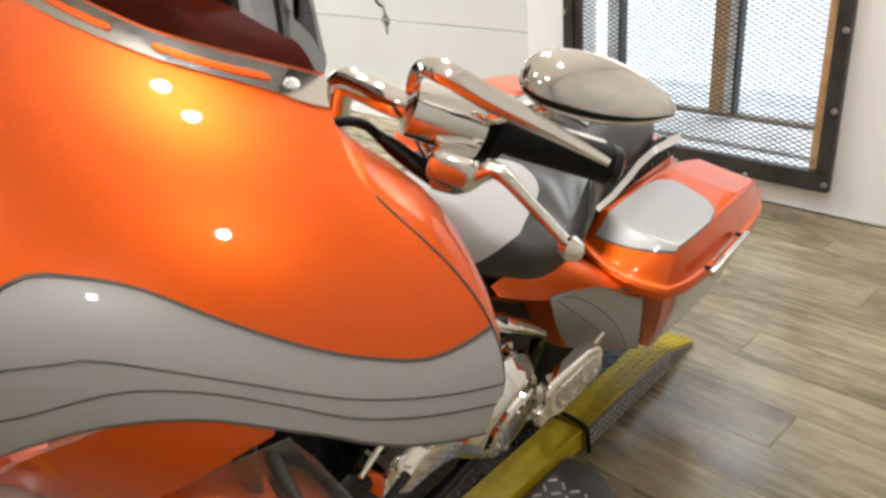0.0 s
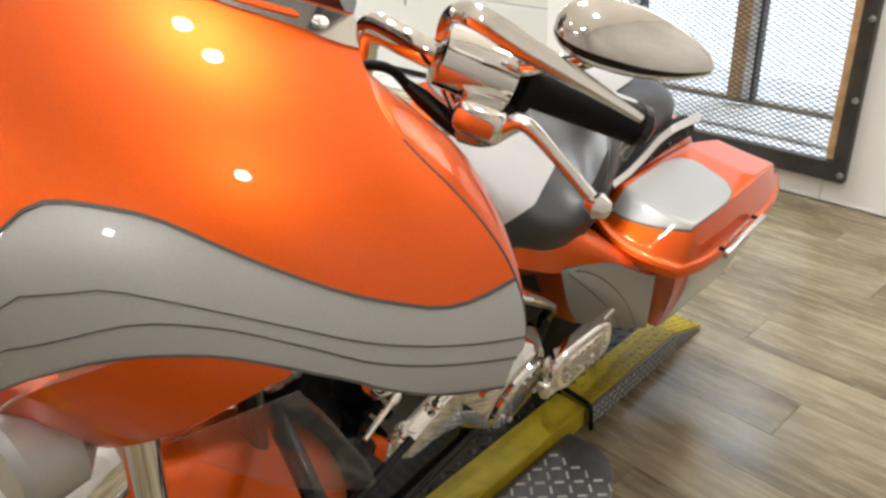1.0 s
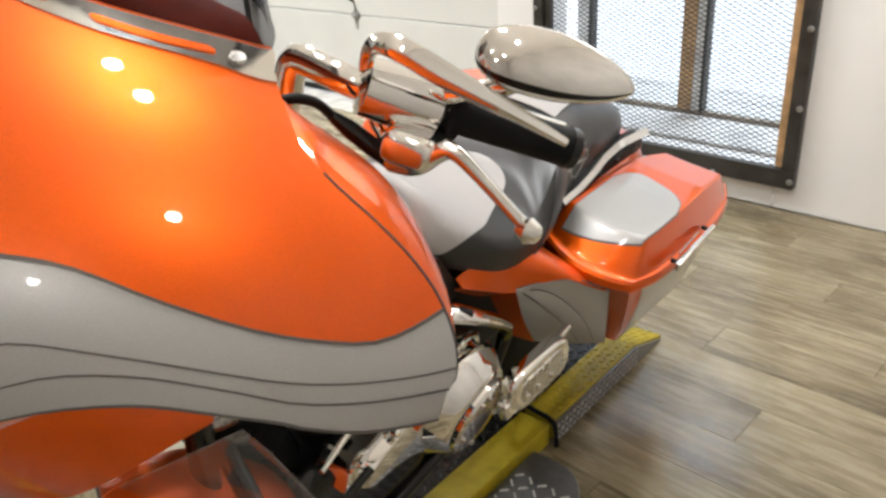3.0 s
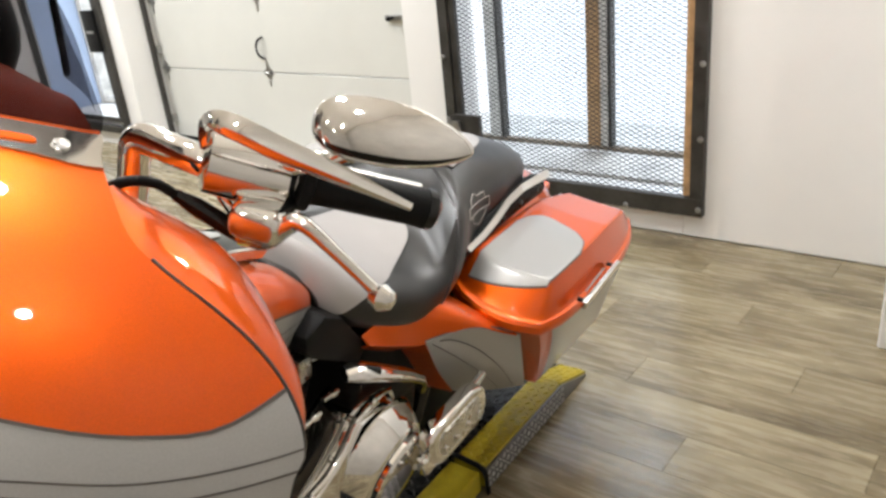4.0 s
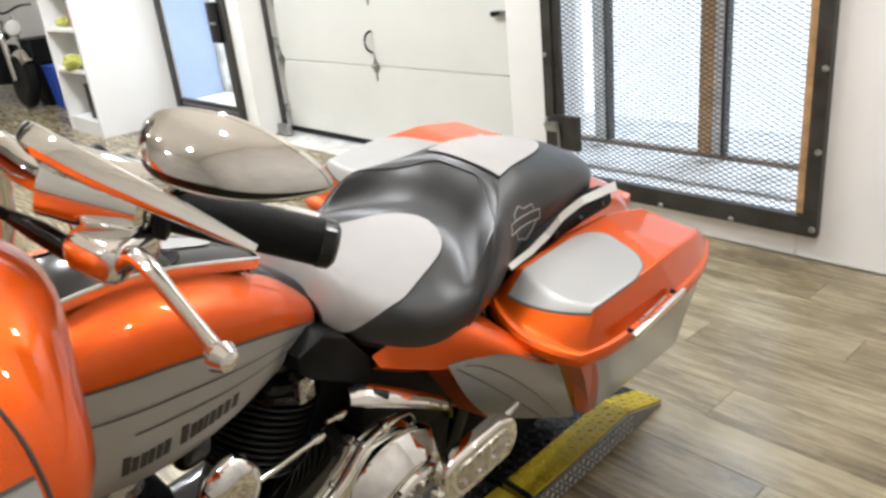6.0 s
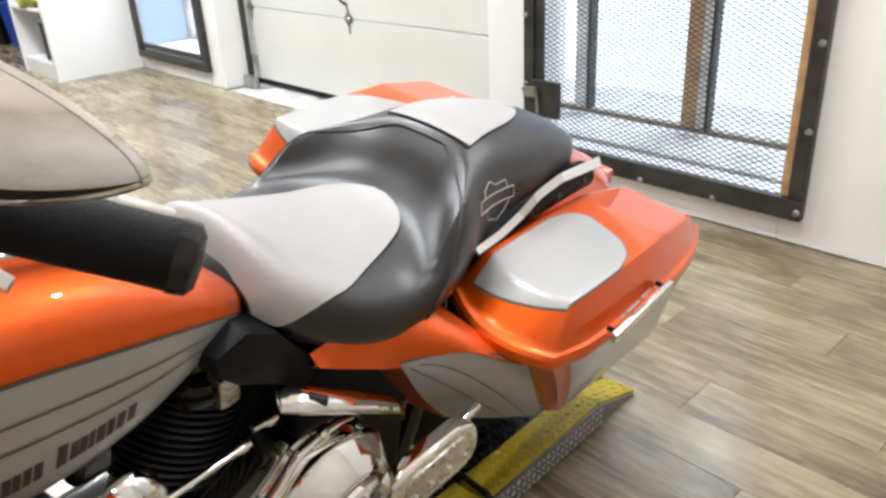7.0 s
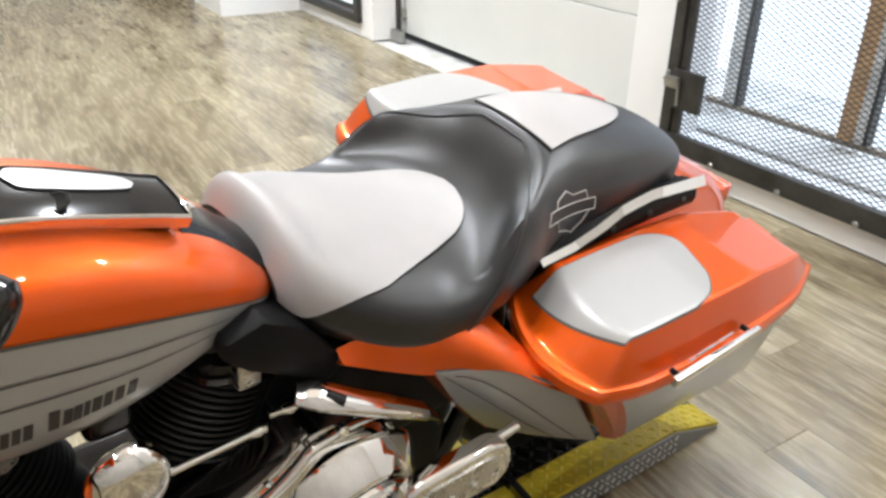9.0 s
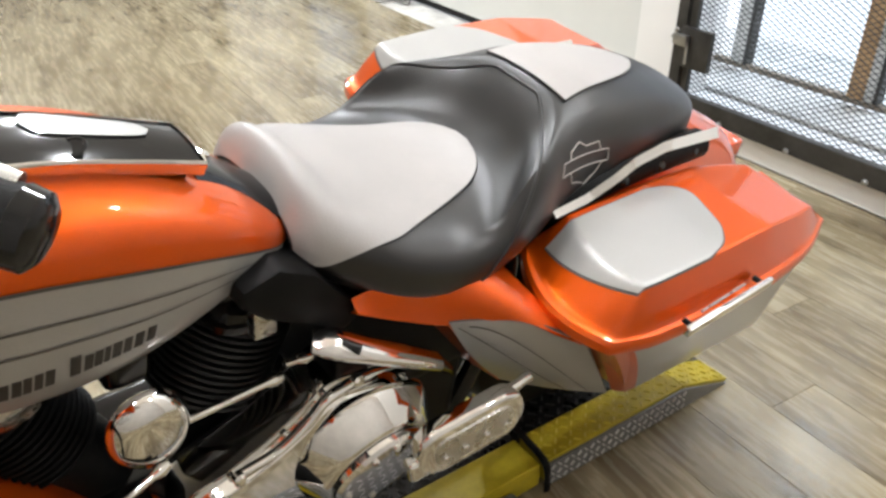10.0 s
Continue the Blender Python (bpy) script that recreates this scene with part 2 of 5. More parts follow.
# ---- mesh helpers ----
def obj(name, bm, material, smooth=True):
    me = bpy.data.meshes.new(name)
    bmesh.ops.recalc_face_normals(bm, faces=bm.faces)
    bm.to_mesh(me)
    bm.free()
    if material:
        me.materials.append(material)
    if smooth:
        me.polygons.foreach_set("use_smooth", [True] * len(me.polygons))
        me.set_sharp_from_angle(angle=radians(38))
    return new(name, me)


def part(name, bm, material, parent, label="", smooth=True):
    o = obj(name, bm, material, smooth)
    o.parent = parent
    if label:
        tagged(o, label)
    return o


def thing(name, at=None, label="", category="", group="", kind=""):
    o = new(name)
    o.empty_display_size = 0.1
    if at is not None:
        o.matrix_basis = at
    return tagged(o, label, category, group, kind)


def box(lo, hi, bevel=0.0, seg=2, bm=None):
    bm = bm or bmesh.new()
    c = [(a + b) / 2 for a, b in zip(lo, hi)]
    r = bmesh.ops.create_cube(bm, size=1.0, matrix=Matrix.Translation(c) @ Matrix.Diagonal([b - a for a, b in zip(lo, hi)] + [1]))
    if bevel:
        es = list({e for v in r["verts"] for e in v.link_edges})
        bmesh.ops.bevel(bm, geom=es, offset=bevel, segments=seg, profile=0.6, affect="EDGES")
    return bm


def spline(points, n=8):
    """A smooth line through points (Catmull-Rom)."""
    p = [Vector(q) for q in points]
    p = [p[0] * 2 - p[1]] + p + [p[-1] * 2 - p[-2]]
    out = []
    for i in range(1, len(p) - 2):
        for k in range(n):
            t = k / n
            a, b, c, d = p[i - 1:i + 3]
            out.append(0.5 * (2 * b + (c - a) * t + (2 * a - 5 * b + 4 * c - d) * t * t + (3 * b - a - 3 * c + d) * t ** 3))
    out.append(p[-2])
    return out


def tube(points, radius, seg=12, smooth_n=0, flat=1.0, bm=None, up=(0, 0, 1)):
    """A round bar along points; radius may be a list; flat squeezes it across."""
    bm = bm or bmesh.new()
    p = spline(points, smooth_n) if smooth_n else [Vector(q) for q in points]
    n = len(p)
    if isinstance(radius, (int, float)):
        rad = [radius] * n
    else:
        rad = [float(np.interp(i / (n - 1), np.linspace(0, 1, len(radius)), radius)) for i in range(n)]
    rings = []
    for i in range(n):
        d = (p[min(i + 1, n - 1)] - p[max(i - 1, 0)]).normalized()
        a = d.cross(Vector(up))
        if a.length < 1e-4:
            a = d.cross(Vector((1, 0, 0)))
        a.normalize()
        b = a.cross(d).normalized()
        rings.append([bm.verts.new(p[i] + (a * math.cos(k * math.tau / seg) + b * math.sin(k * math.tau / seg) * flat) * rad[i]) for k in range(seg)])
    for r0, r1 in zip(rings, rings[1:]):
        for k in range(seg):
            bm.faces.new((r0[k], r0[(k + 1) % seg], r1[(k + 1) % seg], r1[k]))
    bm.faces.new(rings[0][::-1])
    bm.faces.new(rings[-1])
    return bm


def loft(rings, closed=True, caps=True, bm=None):
    bm = bm or bmesh.new()
    vs = [[bm.verts.new(q) for q in r] for r in rings]
    n = len(vs[0])
    for r0, r1 in zip(vs, vs[1:]):
        for k in range(n if closed else n - 1):
            bm.faces.new((r0[k], r0[(k + 1) % n], r1[(k + 1) % n], r1[k]))
    if caps and closed:
        bm.faces.new(vs[0][::-1])
        bm.faces.new(vs[-1])
    return bm


def sheet(f, us, vs, thick=0.0, bm=None):
    """A surface f(u, v) over two lists, with a thickness to its back."""
    bm = bm or bmesh.new()
    P = [[Vector(f(u, v)) for v in vs] for u in us]
    front = [[bm.verts.new(q) for q in r] for r in P]
    nu, nv = len(us), len(vs)
    for i in range(nu - 1):
        for j in range(nv - 1):
            bm.faces.new((front[i][j], front[i + 1][j], front[i + 1][j + 1], front[i][j + 1]))
    if thick:
        back = []
        for i in range(nu):
            row = []
            for j in range(nv):
                du = P[min(i + 1, nu - 1)][j] - P[max(i - 1, 0)][j]
                dv = P[i][min(j + 1, nv - 1)] - P[i][max(j - 1, 0)]
                nn = du.cross(dv)
                nn = nn.normalized() if nn.length > 1e-9 else Vector((0, 0, 1))
                row.append(bm.verts.new(P[i][j] - nn * thick))
            back.append(row)
        for i in range(nu - 1):
            for j in range(nv - 1):
                bm.faces.new((back[i][j], back[i][j + 1], back[i + 1][j + 1], back[i + 1][j]))
        for i in range(nu - 1):
            for j in (0, nv - 1):
                bm.faces.new((front[i][j], front[i + 1][j], back[i + 1][j], back[i][j]))
        for j in range(nv - 1):
            for i in (0, nu - 1):
                bm.faces.new((front[i][j], front[i][j + 1], back[i][j + 1], back[i][j]))
    return bm


def lathe(profile, axis_at, axis_dir, seg=28, bm=None):
    """Turns (along, radius) pairs about an axis."""
    bm = bm or bmesh.new()
    d = Vector(axis_dir).normalized()
    a = d.orthogonal().normalized()
    b = d.cross(a)
    o = Vector(axis_at)
    rings = [[bm.verts.new(o + d * s + (a * math.cos(k * math.tau / seg) + b * math.sin(k * math.tau / seg)) * max(r, 1e-4)) for k in range(seg)] for s, r in profile]
    for r0, r1 in zip(rings, rings[1:]):
        for k in range(seg):
            bm.faces.new((r0[k], r0[(k + 1) % seg], r1[(k + 1) % seg], r1[k]))
    bm.faces.new(rings[0][::-1])
    bm.faces.new(rings[-1])
    return bm


def prism(outline, axis, lo, hi, bevel=0.0, seg=2):
    """An outline of (a, b) pairs in the plane across an axis, drawn out from lo to hi."""
    def at(a, b, s):
        return {"x": (s, a, b), "y": (a, s, b), "z": (a, b, s)}[axis]
    bm = loft([[at(a, b, lo) for a, b in outline], [at(a, b, hi) for a, b in outline]])
    if bevel:
        bmesh.ops.recalc_face_normals(bm, faces=bm.faces)
        es = [e for e in bm.edges if len(e.link_faces) == 2 and e.calc_face_angle(0) > 0.4]
        bmesh.ops.bevel(bm, geom=es, offset=bevel, segments=seg, profile=0.6, affect="EDGES")
    return bm


def curve(xs, ys):
    """A smooth function through a few control values."""
    pts = spline([(x, y, 0) for x, y in zip(xs, ys)], 10)
    px, py = [q.x for q in pts], [q.y for q in pts]
    return lambda t: float(np.interp(t, px, py))


def frange(a, b, n):
    return [a + (b - a) * i / (n - 1) for i in range(n)]


def structure(name, bm, material, label, category, smooth=False):
    return tagged(obj(name, bm, material, smooth), label, category, kind="structure")


# ---- the room ----
LAMP_WATTS = 11
WY, WB = 5.745, 6.36          # front and back of the thick outer wall
ROOM = (-11.5, 3.6, -3.0, WY)  # x0, x1, y0, y1
CEIL = 3.9
LAMP_Z = 3.30


def boxes(name, rows, material, label, category, bevel=0.0):
    bm = bmesh.new()
    for r in rows:
        box(r[:3], r[3:], bevel, 1, bm)
    return structure(name, bm, material, label, category)


structure("ground", box((ROOM[0] - 8, ROOM[2] - 8, -0.5), (ROOM[1] + 8, 60, -0.012)), M_SILL, "grey concrete ground under and outside the hall", "ground")
boxes("wall_north", [
    (-11.5, WY, 0, -4.64, WB, CEIL),
    (-4.64, WY, 0, -3.46, WB, 0.18), (-4.64, WY, 2.15, -3.46, WB, CEIL),
    (-3.46, WY, 0, -3.23, WB, CEIL),
    (-3.23, WY, 2.25, -0.365, WB, CEIL),
    (-0.365, WY, 0, -0.045, 5.93, CEIL), (-0.365, 5.93, 0, -0.335, WB, CEIL),
    (-0.045, WY, 0, 1.235, 5.93, 0.165), (-0.335, 5.93, 0, 1.235, WB, 0.165), (-0.045, WY, 2.15, 1.235, 5.93, CEIL), (-0.335, 5.93, 2.15, 1.235, WB, CEIL),
    (1.235, WY, 0, 3.85, WB, CEIL),
], M_WALL, "white painted wall with door and window openings", "wall", 0.006)
boxes("wall_pier", [(2.172, 5.07, 0, 3.6, WY - 0.003, CEIL)], M_WALL, "white painted wall pier beside the barred window", "wall", 0.006)
# Out of view; greyer than the white wall to limit side fill.
boxes("wall_east", [(3.6, -3.2, 0, 3.8, WY, CEIL)], M_FARWALL, "unseen side wall, beige grey to hold down the fill light", "wall")
boxes("wall_south", [(-11.7, -3.2, 0, 3.6, -3.0, CEIL)], M_FARWALL, "unseen rear wall, beige grey to hold down the fill light", "wall")
boxes("wall_west", [(-11.7, -3.0, 0, -11.5, WY, CEIL)], M_WALL, "plain white far wall", "wall")
boxes("ceiling", [(-11.7, -3.2, CEIL + 0.003, 3.85, WB, CEIL + 0.2)], M_CEIL, "white flat ceiling", "ceiling")
boxes("backdrop", [(-14, 7.6, -0.4, 8, 7.7, 6.0)], M_OUTSIDE, "bright overcast daylight outside the windows", "backdrop")


def garage_door():
    g = thing("garage_door", Matrix.Translation((0, 6.03, 0)), "closed white sectional garage door with steel hinges", "garage door", kind="structure")
    x0, x1 = -3.30, -0.32
    zs = [0.045, 0.606, 1.122, 1.64, 2.16]
    for a, b in zip(zs, zs[1:]):
        bm = box((x0, 0, a + 0.003), (x1, 0.045, b - 0.003), 0.006, 2)
        part("panel", bm, M_GDOOR, g, smooth=False)
    part("bottom_seal", box((x0, 0.005, 0.0), (x1, 0.04, 0.043), 0.006), M_RUBBER, g, "black rubber bottom seal")
    for z in zs[1:-1]:
        for x in (-3.16, -1.908, -0.544):
            h = part("hinge", prism([(x - 0.006, z + 0.10), (x + 0.014, z + 0.035), (x + 0.040, z + 0.012), (x + 0.040, z - 0.012), (x + 0.014, z - 0.035), (x + 0.004, z - 0.10), (x - 0.010, z - 0.10), (x - 0.016, z - 0.035), (x - 0.040, z - 0.012), (x - 0.040, z + 0.012), (x - 0.016, z + 0.035), (x - 0.012, z + 0.10)], "y", -0.004, -0.0005), M_GALV, g, "galvanised door hinge")
            part("knuckle", tube([(x - 0.03, -0.014, z), (x + 0.03, -0.014, z)], 0.012, 10), M_GALV, h)
            for dz in (0.06, -0.06):
                part("bolt", lathe([(0, 0.007), (0.006, 0.007), (0.009, 0.004)], (x, -0.004, z + dz), (0, -1, 0), 8), M_BRUSHED, h)
    part("pull_handle", tube([(-1.93, -0.004, 0.70), (-1.945, -0.035, 0.73), (-1.955, -0.04, 0.78), (-1.935, -0.035, 0.83), (-1.915, -0.004, 0.85)], 0.008, 8, 5), M_PLASTIC, g, "black curved pull handle")
    part("slide_latch", box((-0.72, -0.03, 0.955), (-0.56, -0.001, 0.985), 0.004), M_GALV, g, "galvanised slide latch")
    part("latch_knob", lathe([(0, 0.010), (0.03, 0.010), (0.034, 0.015), (0.05, 0.013), (0.053, 0.004)], (-0.66, -0.03, 0.97), (0, -1, 0), 12), M_PLASTIC, g)
    for x in (-3.205, -0.40):
        part("track", box((x - 0.022, -0.075, 0.06), (x + 0.022, -0.045, 2.24), 0.004), M_GATE, g, "dark vertical door track")
        for z in (0.20, 0.75, 1.3, 1.85):
            part("track_bracket", box((x - 0.03, -0.045, z - 0.03), (x + 0.03, -0.001, z + 0.03), 0.003), M_GALV, g)
    part("floor_bracket", box((-3.215, -0.13, 0.0), (-3.06, -0.08, 0.09), 0.008), M_GALV, g, "grey steel bracket at the track foot")
    return g


garage_door()


def expanded_mesh(x0, x1, z0, z1, y, lwd, swd, t):
    """Two sets of thin slanting strands, cut to a rectangle."""
    bm = bmesh.new()
    slope = swd / lwd
    for sgn in (1, -1):
        span = (x1 - x0) * slope
        k = z0 - span if sgn > 0 else z0
        end = z1 if sgn > 0 else z1 + span
        while k < end:
            # z = k + sgn * slope * (x - x0)
            xa, xb = x0, x1
            za, zb = k, k + sgn * slope * (xb - xa)
            pts = []
            lo, hi = (za, zb) if za <= zb else (zb, za)
            if hi > z0 and lo < z1:
                def xof(z):
                    return x0 + (z - k) / (sgn * slope)
                if za < z0:
                    xa, za = xof(z0), z0
                elif za > z1:
                    xa, za = xof(z1), z1
                if zb < z0:
                    xb, zb = xof(z0), z0
                elif zb > z1:
                    xb, zb = xof(z1), z1
                if xb - xa > 0.004:
                    yy = y + 0.0012 * sgn
                    v = [bm.verts.new(q) for q in ((xa, yy - t, za - t), (xb, yy - t, zb - t), (xb, yy - t, zb + t), (xa, yy - t, za + t), (xa, yy + t, za - t), (xb, yy + t, zb - t), (xb, yy + t, zb + t), (xa, yy + t, za + t))]
                    for f in ((0, 1, 2, 3), (7, 6, 5, 4), (0, 4, 5, 1), (3, 2, 6, 7)):
                        bm.faces.new([v[i] for i in f])
            k += swd
    return bm


def barred_window():
    g = thing("window_1", None, "tall window behind a dark steel gate of expanded metal mesh", "window", kind="structure")
    y = WY
    x0, x1, z0, z1, w = -0.085, 1.333, 0.116, 2.25, 0.086
    fr = part("gate_frame", box((x0, y - 0.045, z0), (x1, y - 0.003, z0 + w), 0.004), M_GATE, g, "dark gunmetal steel gate frame", False)
    part("top_rail", box((x0, y - 0.045, z1 - w), (x1, y - 0.003, z1), 0.004), M_GATE, g, smooth=False)
    sw = 0.060
    for a in (x0, x1 - sw):
        part("stile", box((a, y - 0.044, z0 + w + 0.001), (a + sw, y - 0.003, z1 - w - 0.001), 0.004), M_GATE, g, smooth=False)
    part("inner_stile", box((x0 + sw + 0.002, y - 0.03, z0 + w + 0.002), (x0 + sw + 0.042, y - 0.004, z1 - w - 0.002), 0.003), M_GATE, g, "dark steel inner stile", False)
    part("inner_stile", box((x1 - sw - 0.040, y - 0.02, z0 + w + 0.002), (x1 - sw - 0.002, y + 0.03, z1 - w - 0.002), 0.003), M_BROWN, g, "rusty brown inner stile", False)
    z = z0 + 0.036
    while z < z1:
        for x in (x0 + 0.016, x1 - 0.016):
            part("bolt", lathe([(0, 0.014), (0.004, 0.014), (0.010, 0.010), (0.012, 0.003)], (x, y - 0.045, z), (0, -1, 0), 10), M_GALV, g)
        z += 0.328
    for x in (0.254, 0.609, 0.964):
        part("bolt", lathe([(0, 0.014), (0.004, 0.014), (0.010, 0.010), (0.012, 0.003)], (x, y - 0.045, z0 + 0.012), (0, -1, 0), 10), M_GALV, g)
    part("mesh_panel", expanded_mesh(x0 + sw + 0.03, x1 - sw + 0.01, z0 + w - 0.01, z1 - w + 0.01, y - 0.004, 0.044, 0.0225, 0.0017), M_MESH, g, "black expanded metal mesh", False)
    for z in (0.336, 1.146):
        lb = part("lock_box", box((-0.02, y - 0.075, z), (0.152, y - 0.047, z + 0.176), 0.004), M_GATE, g, "dark steel lock box")
        part("lock_pin", tube([(-0.06, y - 0.084, z + 0.125), (0.035, y - 0.088, z + 0.118), (0.04, y - 0.088, z + 0.02)], 0.0075, 8), M_GALV, lb, "galvanised lock bolt")
        part("lock_cover", box((-0.045, y - 0.100, z + 0.095), (0.035, y - 0.076, z + 0.145), 0.006), M_GALV, lb, "pale lock cover")
    # the window itself, deep in the wall
    yb = 6.30
    part("window_sill", box((-0.33, WY + 0.19, 0.168), (1.23, yb - 0.004, 0.185), 0.004), M_SILL, g, "grey weathered sill", False)
    part("bottom_rail", box((-0.33, yb, 0.187), (1.23, yb + 0.05, 0.215), 0.004), M_RAIL, g, "brown grey weathered window rail", False)
    for a, b, m in ((-0.215, -0.140, M_SILL), (-0.138, -0.115, M_GATE), (0.452, 0.532, M_BROWN), (0.534, 0.578, M_SILL), (0.580, 0.598, M_GATE), (1.18, 1.23, M_SILL)):
        part("mullion", box((a, yb - 0.01, 0.217), (b, yb + 0.05, 2.145), 0.004), m, g, smooth=False)
    for a, b in ((-0.114, 0.451), (0.599, 1.179)):
        p = part("pane", box((a, yb + 0.02, 0.218), (b, yb + 0.026, 2.145)), M_PANE, g, "clear glass pane", False)
        p.visible_shadow = False
    return g


barred_window()


def side_window():
    g = thing("window_2", None, "dark framed window with a black lock plate and a closed mesh gate", "window", kind="structure")
    y = WY
    x0, x1, z0, z1, w = -4.69, -3.405, 0.115, 2.25, 0.06
    part("bottom_rail", box((x0, y - 0.045, z0), (x1, y - 0.003, z0 + w), 0.004), M_GATE, g, "dark steel frame", False)
    part("top_rail", box((x0, y - 0.045, z1 - w), (x1, y - 0.003, z1), 0.004), M_GATE, g, smooth=False)
    for a in (x0, x1 - w):
        part("stile", box((a, y - 0.044, z0 + w + 0.001), (a + w, y - 0.003, z1 - w - 0.001), 0.004), M_GATE, g, smooth=False)
    part("inner_rail", box((x0 + w + 0.01, y - 0.03, z0 + w + 0.03), (x1 - w - 0.03, y + 0.0, z0 + w + 0.065), 0.003), M_GATE, g, smooth=False)
    part("inner_stile", box((x1 - w - 0.055, y - 0.03, z0 + w + 0.07), (x1 - w - 0.03, y, z1 - w - 0.005), 0.003), M_GATE, g, smooth=False)
    lb = part("lock_plate", box((-3.63, y - 0.07, 0.78), (-3.46, y - 0.046, 1.10), 0.004), M_PLASTIC, g, "black lock plate with a pale worn bar")
    part("worn_bar", box((-3.60, y - 0.074, 0.925), (-3.50, y - 0.0702, 0.945)), M_GALV, lb)
    part("window_sill", box((-4.635, WY + 0.01, 0.182), (-3.465, 6.29, 0.20), 0.004), M_SHELF, g, "white painted sill", False)
    # Thin added panel that carries the daylight blue on the left reveal.
    part("reveal_tint", box((-4.637, WY + 0.012, 0.205), (-4.628, 6.18, 2.145), 0.002), M_REVEAL, g, "added window reveal panel, coloured pale blue for daylight", False)
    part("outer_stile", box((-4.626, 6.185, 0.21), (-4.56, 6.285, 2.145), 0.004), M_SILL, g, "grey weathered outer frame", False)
    part("outer_rail", box((-4.558, 6.20, 0.21), (-3.468, 6.285, 0.27), 0.004), M_SILL, g, smooth=False)
    for a, b in ((-4.635, -4.052), (-4.048, -3.465)):
        p = part("pane", box((a, 6.31, 0.205), (b, 6.316, 2.145)), M_PANE, g, "clear glass pane", False)
        p.visible_shadow = False
    return g


side_window()


# Unseen lamps, form made up; the globes also light the ceiling.
def pendant_lamp(at):
    g = thing("pendant_lamp", at, "unseen white globe lamp on a short ceiling rod, added to light the room", "lamp", "lamps under the ceiling")
    part("canopy", lathe([(0, 0.015), (0.012, 0.05), (0.03, 0.055)], (0, 0, CEIL - LAMP_Z - 0.03), (0, 0, 1), 20), M_SHELF, g)
    part("rod", tube([(0, 0, 0.075), (0, 0, CEIL - LAMP_Z - 0.02)], 0.007, 8), M_SHELF, g)
    part("collar", lathe([(0.043, 0.026), (0.048, 0.028), (0.070, 0.020), (0.080, 0.012)], (0, 0, 0), (0, 0, 1), 18), M_SHELF, g)
    part("globe", lathe([(-0.050 * math.cos(k * math.pi / 10), max(0.050 * math.sin(k * math.pi / 10), 0.001)) for k in range(10)], (0, 0, 0), (0, 0, 1), 16), M_LAMP, g, "glowing milky glass globe")
    return g


# Those near the bike follow its highlights; the others are added fill.
LAMPS = [(1.24, 2.93), (1.75, 5.25), (1.57, 2.88), (2.62, 2.18), (2.8, 4.35), (0.1, 4.4), (-1.8, 4.2), (-3.6, 4.0), (-5.8, 3.4), (-8.6, 2.8), (2.6, 0.2), (0.9, 0.2), (-1.2, 0.2), (-4.0, 0.2), (1.6, -1.8)]
lamp = pendant_lamp(pose(*LAMPS[0], LAMP_Z))
for x, y in LAMPS[1:]:
    copy_thing(lamp, pose(x, y, LAMP_Z))
for x, y in LAMPS:
    d = bpy.data.lights.new("lamp_fill", "AREA")
    # Watts differ by place to brighten chosen stretches of floor and wall.
    d.shape, d.size, d.energy, d.color = "DISK", 0.095, LAMP_WATTS * (0.5 if x > 2 and 2 < y < 3 else 1.0 if x > 1 and 2 < y < 3 else 2.0 if x > 1.5 and y > 5 else 0.7 if x > 2 and y > 4 else 7.5 if -4 < x < -1 and y > 3 else 7.0 if -7 < x < -5 else 2.8 if y > 4 and x > -2 else 0.45 if y < 1 else 1.7), (0.965, 0.985, 1.0)
    new("lamp_fill", d).matrix_world = pose(x, y, LAMP_Z - 0.054)


# ---- the lift table under the motorcycle ----
def tread_lugs(x0, x1, y0, y1, z, pitch=0.030):
    """Raised tread bars, alternating in direction."""
    bm = bmesh.new()
    j, y = 0, y0 + pitch / 2
    while y < y1 - 0.005:
        i, x = 0, x0 + pitch / 2
        while x < x1 - 0.005:
            a = radians(45 if (i + j) % 2 else -45)
            dx, dy = math.cos(a) * pitch * 0.36, math.sin(a) * pitch * 0.36
            nx, ny = -math.sin(a) * pitch * 0.085, math.cos(a) * pitch * 0.085
            v = [bm.verts.new((x + sx * dx + sn * nx, y + sx * dy + sn * ny, z)) for sx, sn in ((-1, -1), (1, -1), (1, 1), (-1, 1))]
            w = [bm.verts.new((x + sx * dx * 0.75 + sn * nx * 0.4, y + sx * dy * 0.75 + sn * ny * 0.4, z + 0.0040)) for sx, sn in ((-1, -1), (1, -1), (1, 1), (-1, 1))]
            bm.faces.new(w)
            for k in range(4):
                bm.faces.new((v[k], v[(k + 1) % 4], w[(k + 1) % 4], w[k]))
            x += pitch
            i += 1
        y += pitch
        j += 1
    return bm


